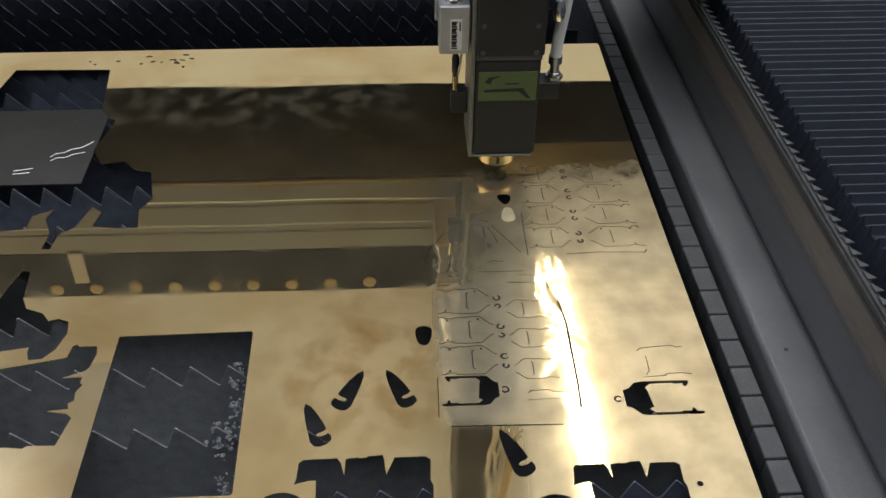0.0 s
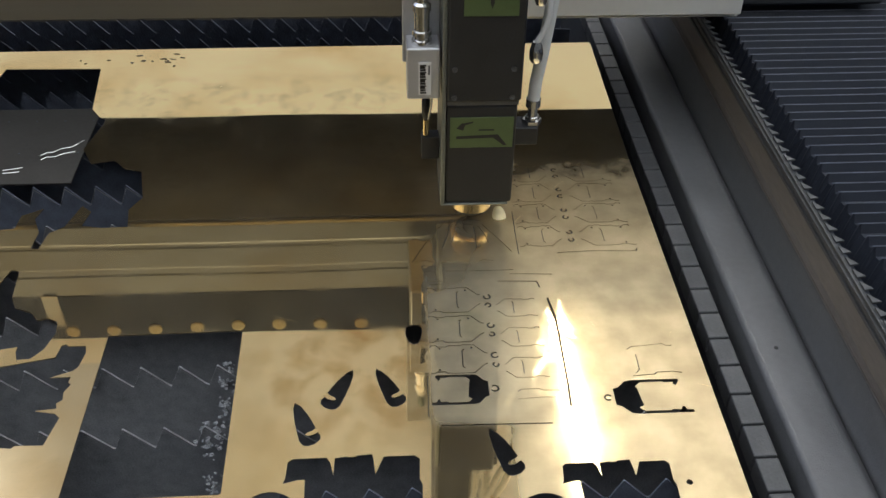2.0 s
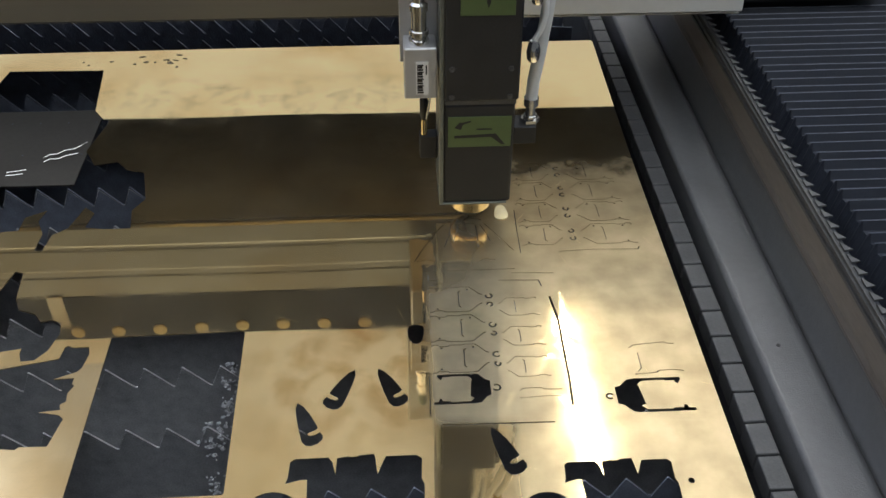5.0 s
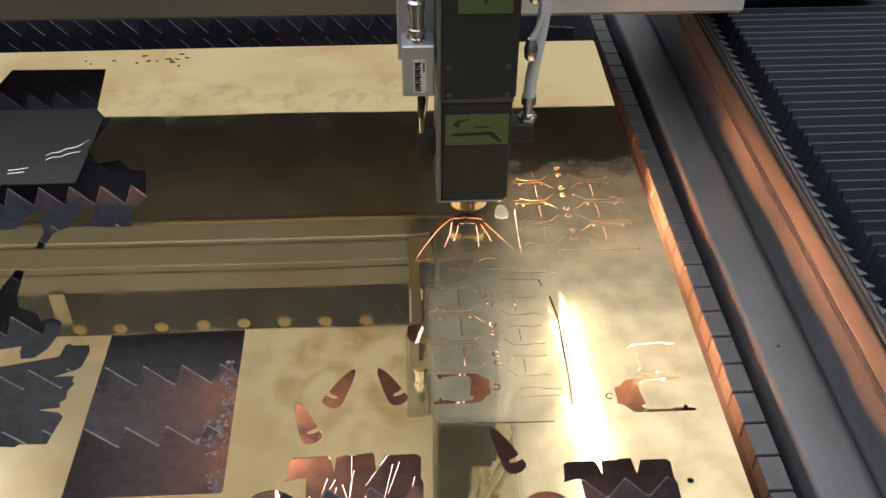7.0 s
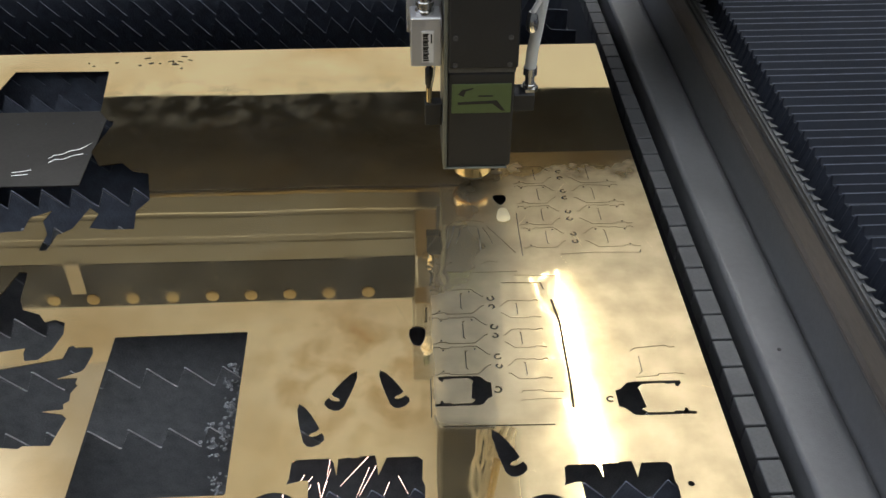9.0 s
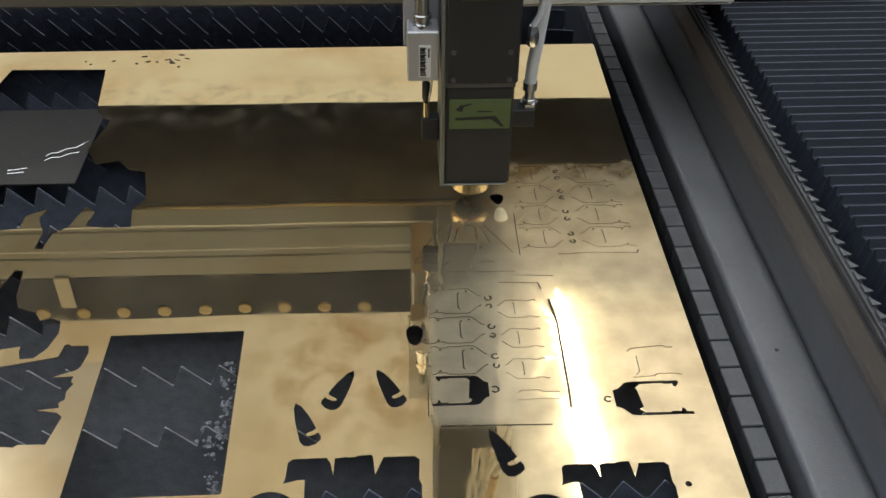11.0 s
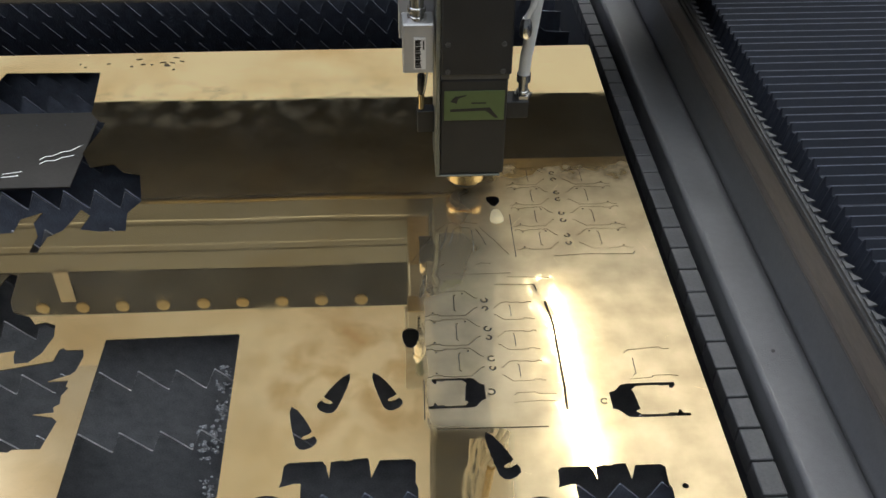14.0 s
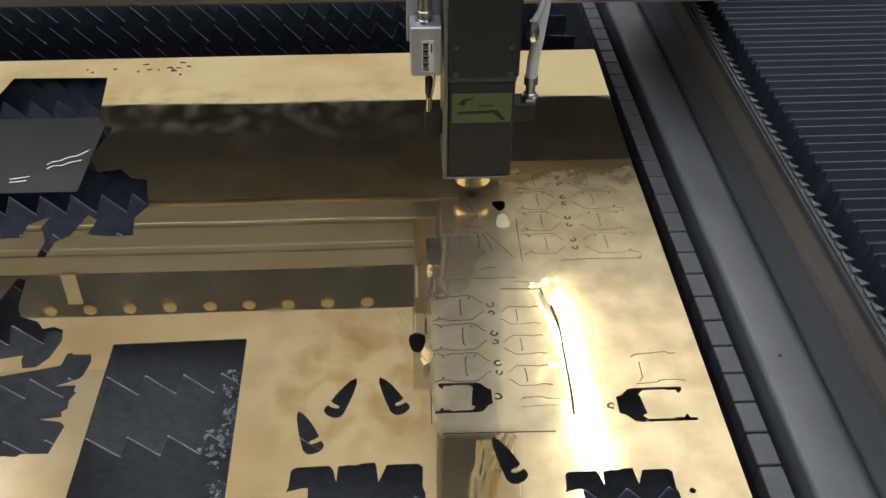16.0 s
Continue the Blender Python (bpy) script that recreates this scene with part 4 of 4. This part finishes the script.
lab2 = part("warning_label", box(0.0186, 0.0725, -0.0042, -0.0031, 0.2720, 0.2985, 0.0003), GREEN, head, "green warning label")
part("print", flat_xz([(0.0440, 0.2860), (0.0445, 0.2950), (0.0475, 0.2950), (0.0480, 0.2860), (0.0460, 0.2800)], -0.0046, 0.0003), INK, lab2)
part("nozzle_ring", lathe([(0.0225, 0.0415), (0.0225, 0.0330), (0.0232, 0.0326), (0.0232, 0.0200), (0.0212, 0.0185)], 0.0365, 0.034, 40), GOLD, head, "brass nozzle ring", True)
part("nozzle_body", lathe([(0.0180, 0.0184), (0.0165, 0.0120), (0.0090, 0.0105), (0.0075, 0.0060), (0.0022, 0.0018)], 0.0365, 0.034, 32), BLACK, head, "dark ceramic nozzle body", True)
# amplifier box with plug
sbox = part("sensor_box", box(-0.0375, -0.0035, 0.004, 0.036, 0.1760, 0.2340, 0.0015), ALUBOX, head, "silver sensor amplifier box")
part("backplate", box(-0.0410, -0.0020, 0.038, 0.043, 0.2010, 0.365, 0.001), ALUBOX, head, "grey mounting plate")
part("sticker", box(-0.0255, -0.0125, 0.0032, 0.0039, 0.1815, 0.2190), PAPER, sbox, "white sticker with printed bars")
for k in range(13):
    part("print", box(-0.0240, -0.0175 - 0.0006 * (k * 7 % 3), 0.0028, 0.0031, 0.1835 + 0.0026 * k, 0.1851 + 0.0026 * k + 0.0004 * (k % 3)), INK, sbox)
for k in range(2):
    part("print", box(-0.0155, -0.0140, 0.0028, 0.0031, 0.2050 + 0.005 * k, 0.2105 + 0.005 * k), INK, sbox)
plug = part("plug", lathe([(0.0105, 0.2341), (0.0105, 0.2380), (0.0075, 0.2385), (0.0075, 0.2430), (0.0100, 0.2435), (0.0100, 0.2480), (0.0078, 0.2485), (0.0078, 0.2680), (0.0092, 0.2690), (0.0092, 0.2760), (0.0060, 0.2780), (0.0060, 0.2860)], -0.0215, 0.018, 24), CHROME, head, "nickel cable plug", True)
part("cable", pipe([(-0.0215, 0.018, 0.286), (-0.0213, 0.020, 0.305), (-0.0205, 0.034, 0.325), (-0.019, 0.060, 0.336), (-0.018, 0.088, 0.340)], 0.0050), mat("green_cable", (0.10, 0.16, 0.10), 0.5), plug, "green cable", True)
# probe beside the nozzle
probe = part("probe", box(-0.0215, -0.0020, 0.030, 0.046, 0.0840, 0.1130, 0.001), BLACK, head, "black probe block")
part("probe_rod", lathe([(0.0030, 0.1131), (0.0032, 0.136), (0.0045, 0.138), (0.0045, 0.158), (0.0028, 0.160), (0.0026, 0.1759)], -0.0165, 0.034, 16), BLACK, probe, "", True)
part("probe_sleeve", lathe([(0.0036, 0.1150), (0.0036, 0.1340)], -0.0165, 0.0335, 16), GOLD, probe, "brass probe sleeve", True)
part("probe_wire", pipe([(-0.0080, 0.030, 0.1755), (-0.0105, 0.029, 0.162), (-0.0115, 0.030, 0.150), (-0.0140, 0.031, 0.136)], 0.0013, 8), CHROME, probe, "bright wire", True)
# gas hose and fitting
part("hose_bracket", box(0.0790, 0.1055, 0.018, 0.044, 0.1080, 0.1300, 0.001), BLACK, head, "black hose bracket")
fit_ob = part("hose_fitting", lathe([(0.0075, 0.1352), (0.0075, 0.1385), (0.0055, 0.1390), (0.0055, 0.1500), (0.0080, 0.1505), (0.0080, 0.1600)], 0.0995, 0.030, 24), CHROME, head, "nickel hose fitting", True)
part("hex_nut", lathe([(0.0105, 0.1302), (0.0105, 0.1350)], 0.0995, 0.030, 6), CHROME, fit_ob)
part("hose", pipe([(0.0995, 0.030, 0.1601), (0.1005, 0.030, 0.180), (0.1045, 0.030, 0.21), (0.1090, 0.031, 0.25), (0.1135, 0.033, 0.30), (0.115, 0.04, 0.40)], 0.0067, 16), WHITE, fit_ob, "white air hose", True)
elbow = part("elbow_fitting", lathe([(0.0045, 0.212), (0.0065, 0.215), (0.0072, 0.223), (0.0058, 0.231), (0.0042, 0.235)], 0.0955, 0.014, 20), CHROME, head, "nickel elbow fitting", True)
part("thin_tube", pipe([(0.0955, 0.014, 0.235), (0.1020, 0.014, 0.248), (0.1055, 0.014, 0.264), (0.1050, 0.014, 0.282), (0.1025, 0.016, 0.300), (0.1015, 0.018, 0.33)], 0.0030, 10), WHITE, elbow, "thin clear tube", True)
part("elbow_fitting", lathe([(0.0050, 0.276), (0.0065, 0.280), (0.0070, 0.290), (0.0060, 0.299), (0.0045, 0.304)], 0.0960, 0.013, 20), CHROME, head, "nickel elbow fitting", True)
# cables and hoses that rise in front of the carriage
for k, (x, r) in enumerate(((0.0560, 0.0040), (0.0640, 0.0034), (0.0735, 0.0038), (0.0690, 0.0026))):
    pts = [(x + 0.0035 * math.sin(0.55 * j + 1.9 * k) + 0.0012 * math.sin(1.7 * j + k), 0.030 - 0.006 * math.sin(0.3 * j + k), 0.442 + 0.004 * (k % 2) + 0.016 * j) for j in range(24)]
    part("cable", pipe(pts, r, 10), CLEARHOSE, head, "white cable", True)
# two thin cores twisted round one another
for k in range(2):
    pts = [(0.0795 + 0.0026 * math.cos(0.9 * j + math.pi * k), 0.026 + 0.0026 * math.sin(0.9 * j + math.pi * k), 0.442 + 0.006 * j) for j in range(60)]
    part("twisted_core", pipe(pts, 0.0021, 8), CLEARHOSE, head, "white twisted cable core", True)
for k in range(2):
    pts = [(0.118 + 0.014 * k - 0.040 * (j / 12) ** 1.5 + 0.0015 * math.sin(1.3 * j + k), 0.022, 0.360 + 0.0135 * j) for j in range(13)]
    part("flat_hose", pipe(pts, 0.0052, 12), CLEARHOSE, head, "clear flattened hose", True)
part("yellow_hose", pipe([(0.092 - 0.0016 * j, 0.024, 0.530 + 0.02 * j) for j in range(14)], 0.0068, 12), AMBER, head, "yellow air hose", True)
part("cable_clamp", box(0.050, 0.090, 0.018, 0.044, 0.430, 0.446, 0.002), BLACK, head)
# carriage behind the head
part("carriage", box(0.0, 0.0850, 0.088, 0.215, 0.165, 0.469, 0.004), HOUSING, head, "grey-green carriage housing")
part("carriage_plate", box(-0.0340, -0.0010, 0.088, 0.200, 0.165, 0.350, 0.002), ALUBOX, head, "pale aluminium carriage plate")
part("motor_cover", box(0.0030, 0.0800, 0.070, 0.190, 0.470, 0.800, 0.004), COVER, head, "dark green-grey motor cover")

# ---- sparks ----
SPARK = glow("orange_spark", (1.0, 0.34, 0.19), 0.46)
SPARKTIP = glow("hot_spark_tip", (1.0, 0.66, 0.56), 3.0)
SPRAY = glow("white_hot_spray", (1.0, 0.62, 0.50), 1.6)
BEDGLOW = glow("orange_bed_glow", (1.0, 0.36, 0.16), 420.0)
JET = glow("molten_jet", (1.0, 0.38, 0.16), 3000.0)


def streak(bm, base, way, r0, r1, w, slot, drop=0.0):
    """A thin tapered streak of light from r0 to r1 along a way, sagging a little."""
    way = Vector(way).normalized()
    side = way.cross(Vector((0, 0, 1))).normalized()
    up = side.cross(way)
    rings = []
    for u in (0.0, 0.5, 1.0):
        r = r0 + (r1 - r0) * u
        p = Vector(base) + way * r - Vector((0, 0, drop * r * r))
        k = w * (0.35 + 0.65 * u)
        rings.append([bm.verts.new(p + side * k * c + up * k * s) for c, s in ((1, -0.5), (-1, -0.5), (0, 1))])
    fs = [bm.faces.new((a[k], a[(k + 1) % 3], b[(k + 1) % 3], b[k])) for a, b in zip(rings, rings[1:]) for k in range(3)]
    fs += [bm.faces.new(rings[0]), bm.faces.new(rings[-1][::-1])]
    for f in fs:
        f.material_index = slot


def spark_burst():
    """The burst of sparks that flies out between the nozzle and the sheet when the beam pierces."""
    rnd = random.Random(7)
    bm = bmesh.new()
    for k in range(430):
        pick = rnd.random()
        if pick < 0.47:
            az = rnd.gauss(186, 24)
        elif pick < 0.93:
            az = rnd.gauss(14, 24)
        elif pick < 0.97:
            az = rnd.uniform(225, 320)
        else:
            az = rnd.uniform(60, 130)
        el = abs(rnd.gauss(0, 7)) + 1.0
        a, e = radians(az), radians(el)
        way = (math.cos(a) * math.cos(e), math.sin(a) * math.cos(e), math.sin(e))
        far = rnd.triangular(0.08, 0.33, 0.24) * (0.55 if 225 < az < 320 else 1.0)
        if rnd.random() < 0.03:
            far = rnd.uniform(0.34, 0.44)
        near = rnd.uniform(0.025, far * 0.72)
        w = rnd.uniform(0.00010, 0.00026)
        streak(bm, (0, 0, 0.004), way, near, far, w, 0, 0.10)
        if rnd.random() < 0.27:
            streak(bm, (0, 0, 0.004), way, far * 0.90, far + 0.004, w * 1.6, 1, 0.10)
    me = mesh_of("spark_burst", bm, SPARK)
    me.materials.append(SPARKTIP)
    return tagged(new("spark_burst", me), "burst of orange sparks flying from the nozzle", "sparks", kind="stuff")


def spark_jet():
    """The molten jet blown down through the cut, with sparks that skid on under the sheet."""
    bm = lathe([(0.0016, -0.125), (0.0030, -0.070), (0.0014, -0.012)], 0, 0, 8)
    me = mesh_of("spark_jet", bm, JET)
    return tagged(new("spark_jet", me), "glowing molten jet with sparks under the sheet", "sparks", kind="stuff")


def edge_glow():
    """Small glow sources added under the sheet edge to light the guide wall."""
    rnd = random.Random(4)
    bm = bmesh.new()
    for j in range(-2, 2):
        x, y = rnd.uniform(-0.006, 0.006), 0.0775 * j + rnd.uniform(-0.022, 0.022)
        w = rnd.uniform(0.6, 1.0) * (1 - 0.09 * abs(j))
        lathe([(0.0004, -0.034), (0.0010 * w, -0.024), (0.0004, -0.013)], x, y, 6, bm)
    return tagged(new("edge_glow", mesh_of("edge_glow", bm, JET)), "glow added under the sheet edge to light the guide wall", "sparks", kind="stuff")


edges = edge_glow()


def skidding_sparks():
    """White-hot sparks that skid along just under the sheet."""
    rnd = random.Random(11)
    bm = bmesh.new()
    for k in range(26):
        a = radians(rnd.gauss(64, 16))
        way = (math.cos(a), math.sin(a), 0.0)
        x, y, far = rnd.uniform(-0.075, 0.055), rnd.uniform(-0.060, 0.012), rnd.uniform(0.012, 0.042)
        streak(bm, (x, y, -0.010 - 0.02 * rnd.random()), way, 0.0, far, rnd.uniform(0.00025, 0.00055), 0)
    return tagged(new("skidding_sparks", mesh_of("skidding_sparks", bm, SPARKTIP)), "white-hot sparks skidding under the sheet", "sparks", kind="stuff")


def under_spray():
    """White-hot metal skimming the underside of the sheet from the cut towards the finished rows."""
    rnd = random.Random(21)
    bm = bmesh.new()
    for k in range(70):
        a = radians(rnd.uniform(195, 328))
        far = rnd.uniform(0.05, 0.115)
        streak(bm, (0, 0, -0.006 - 0.003 * rnd.random()), (math.cos(a), math.sin(a), 0), 0.004, far, rnd.uniform(0.0016, 0.0034), 0)
    for k in range(34):
        a = radians(rnd.gauss(268, 9))
        near = rnd.uniform(0.09, 0.24)
        streak(bm, (0, 0, -0.006 - 0.003 * rnd.random()), (math.cos(a), math.sin(a), 0), near, near + rnd.uniform(0.03, 0.07), rnd.uniform(0.0006, 0.0022), 0)
    return tagged(new("under_spray", mesh_of("under_spray", bm, SPRAY)), "white-hot metal skimming under the sheet", "sparks", kind="stuff")


def spark_spray():
    """A fan of fine sparks thrown along the sheet when the head lifts."""
    rnd = random.Random(31)
    bm = bmesh.new()
    for k in range(150):
        a = radians(min(318, max(203, rnd.gauss(251, 19))))
        el = radians(abs(rnd.gauss(0, 2.5)) + 0.6)
        way = (math.cos(a) * math.cos(el), math.sin(a) * math.cos(el), math.sin(el))
        near = rnd.uniform(0.085, 0.12)
        far = rnd.triangular(0.13, 0.36, 0.19)
        w = rnd.uniform(0.00010, 0.00020)
        streak(bm, (0, 0, 0.004), way, near, far, w, 0, 0.05)
        if rnd.random() < 0.3:
            streak(bm, (0, 0, 0.004), way, far * 0.93, far + 0.003, w * 1.4, 1, 0.05)
    me = mesh_of("spark_spray", bm, SPARK)
    me.materials.append(SPARKTIP)
    return tagged(new("spark_spray", me), "fan of orange sparks thrown along the sheet", "sparks", kind="stuff")


under = under_spray()
spray = spark_spray()
def slat_glow():
    """Hidden glow sources added between the slats to light their front faces."""
    bm = bmesh.new()
    for x, y in ((-0.128, 0.642), (-0.122, 0.556), (-0.005, 0.500), (0.125, 0.500), (0.160, 0.640)):
        lathe([(0.0005, -0.070), (0.0016, -0.060), (0.0005, -0.050)], x, y, 6, bm)
    return tagged(new("slat_glow", mesh_of("slat_glow", bm, BEDGLOW)), "small glow sources added to light the slat faces", "sparks", kind="stuff")


drops = slat_glow()
skids = skidding_sparks()
burst = spark_burst()
jet = spark_jet()


def motions():
    HEAD = ((0, 0.0260, 0.0247), (0.5, 0.0267, 0.0339), (1, 0.0099, 0.0303), (1.5, 0.0145, -0.0782), (2, -0.0018, -0.0759), (2.5, -0.0014, -0.0753), (3, -0.0019, -0.0676), (3.5, -0.0105, -0.0577), (4, -0.0095, -0.0626), (6.5, -0.0001, -0.0851), (7, -0.0082, -0.0724), (7.5, 0.0000, 0.0109), (8, 0.0014, 0.0014), (8.5, 0.0001, -0.0025), (9, 0.0000, 0.0000), (11.5, -0.0023, -0.0391), (12, -0.0020, -0.0321), (12.5, 0.0003, -0.0214), (13, -0.0033, -0.0161), (13.5, -0.0030, -0.0142), (14, -0.0013, -0.0129), (14.5, -0.0027, -0.0070), (15, -0.0008, -0.0100), (15.5, -0.0021, -0.0124), (16, 0.0005, -0.0081))
    rows_h = [(t, pose(HX + x, HY + y, 0)) for t, x, y in HEAD]
    rows_g = [(t, pose(HX, HY + y, 0)) for t, x, y in HEAD]
    walk(head, rows_h)
    walk(gantry, rows_g)
    # the jet burns only while the beam cuts; level 3 is the strongest
    levels = ((0, 0), (0.05, 0), (0.1, 1.6), (0.3, 2.6), (0.5, 1.3), (0.7, 0.7), (0.85, 0.5), (0.9, 2.6), (0.97, 0.5), (1.1, 0), (1.2, 0), (1.4, 0), (1.5, 2.2), (1.7, 1.8), (1.8, 0.3), (1.9, 0), (2.1, 0), (2.3, 1.5), (2.5, 2.4), (2.7, 0), (2.9, 0), (3.0, 2.3), (3.3, 1.4), (3.4, 0), (3.6, 0), (3.8, 1.3),
              (4.0, 0.4), (4.2, 0), (4.6, 1.5), (5.0, 0), (5.4, 2), (5.8, 0), (6.1, 1), (6.3, 2.5), (6.5, 3), (6.7, 1), (6.9, 3), (7.2, 2.5), (7.4, 0), (8.0, 0), (8.2, 0.9), (8.5, 1.6), (8.7, 0.4), (8.8, 0), (9.6, 0), (10.2, 1), (10.7, 0),
              (11.3, 0), (11.5, 0), (11.7, 0), (11.8, 1.8), (12.0, 0), (12.4, 0), (12.5, 1.8), (12.7, 0.5), (13.0, 1.2), (13.3, 0.6), (13.5, 2.6), (13.7, 0.4), (13.9, 0), (14.5, 0), (14.6, 2.4), (15.0, 1.4), (15.3, 1.3), (15.5, 0), (16.0, 0))

    def head_at(t):
        for (ta, xa, ya), (tb, xb, yb) in zip(HEAD, HEAD[1:]):
            if ta <= t <= tb:
                u = (t - ta) / (tb - ta)
                return xa + (xb - xa) * u, ya + (yb - ya) * u

    def depth(level):
        return -0.62 if level == 0 else -0.15 * (1 - min(1, level / 3)) ** 0.8

    def edge_depth(level):
        return -0.62 if level < 1.6 else -0.050 * (1 - min(1, level / 3)) ** 0.75

    rows_j, rows_e = [], []
    for k, (t, level) in enumerate(levels):
        if k and (level == 0) != (levels[k - 1][1] == 0):
            # it is struck, or dies, from one moment to the next
            x, y = head_at(t - 1 / 30)
            rows_j.append((t - 1 / 30, pose(HX + x + 0.0365, HY + y + 0.034, depth(levels[k - 1][1]))))
            rows_e.append((t - 1 / 30, pose(0.266, HY + y - 0.046, edge_depth(levels[k - 1][1]))))
        x, y = head_at(t)
        rows_e.append((t, pose(0.266, HY + y - 0.046, edge_depth(level))))
        rows_j.append((t, pose(HX + x + 0.0365, HY + y + 0.034, depth(level))))
    walk(jet, rows_j)
    walk(edges, rows_e)
    x, y = head_at(14.5)
    at, away = (HX + x + 0.0365, HY + y + 0.034, 0.0), (HX + x - 0.30, HY + y, -0.70)
    walk(burst, [(0, pose(*away)), (14.43333, pose(*away)), (14.46667, pose(*at)), (14.53333, pose(*at)), (14.56667, pose(*away)), (16, pose(*away))])
    # a fan of sparks along the sheet, twice
    rows_f = []
    for t, turn in ((1.4, 0), (14.2, -7)):
        x, y = head_at(t)
        at, away = pose(HX + x + 0.0365, HY + y + 0.034, 0, 0, 0, turn), pose(HX + x + 0.0365, HY + y + 0.034, -0.70, 0, 0, turn)
        rows_f += [(0 if t < 2 else 8, away), (t - 0.08, away), (t - 0.04667, at), (t + 0.04667, at), (t + 0.08, away)]
    walk(spray, rows_f + [(16, rows_f[-1][1])])
    # metal sprayed under the sheet while the fan is being cut
    rows_u = []
    for a, c in ((1.47, 1.72), (2.40, 2.60), (2.95, 3.20), (4.55, 4.75), (5.35, 5.50), (6.25, 6.60), (6.80, 7.20)):
        for t, z in ((a - 0.06667, -0.62), (a, 0), (c, 0), (c + 0.06667, -0.62)):
            x, y = head_at(t)
            rows_u.append((t, pose(HX + x + 0.0365, HY + y + 0.034, z)))
    walk(under, [(0, rows_u[0][1])] + rows_u + [(16, rows_u[-1][1])])
    rows_d = []
    for a, c in ((0.26, 0.34), (0.87, 0.93), (2.48, 2.54), (6.44, 6.56), (6.80, 7.12), (12.78, 12.82), (13.46, 13.54)):
        rows_d += [(a - 0.06667, pose(0, 0, -0.62)), (a, pose(0, 0, 0)), (c, pose(0, 0, 0)), (c + 0.06667, pose(0, 0, -0.62))]
    walk(drops, [(0, pose(0, 0, -0.62))] + rows_d + [(16, pose(0, 0, -0.62))])
    # sparks show in the openings for a blink at a time
    rows_s = [(0, pose(-0.050, 0.535, -0.62))]
    for t, x, turn in ((1.0, -0.045, 0), (2.5, -0.005, 8), (4.0, -0.040, -7), (4.8, -0.06, 4), (5.6, -0.03, -3), (7.0, -0.010, 3), (8.2, -0.005, 10), (9.0, -0.035, -4), (10.1, -0.05, 6), (11.3, -0.045, 5), (12.5, -0.060, -9), (13.0, -0.050, 6), (13.5, -0.030, -2)):
        rows_s += [(t - 0.1, pose(x, 0.535, -0.62, 0, 0, turn)), (t - 0.06667, pose(x - 0.008, 0.525, 0, 0, 0, turn)), (t + 0.06667, pose(x + 0.008, 0.545, 0, 0, 0, turn)), (t + 0.1, pose(x, 0.535, -0.62, 0, 0, turn))]
    walk(skids, rows_s + [(16, pose(-0.050, 0.535, -0.62))])


motions()
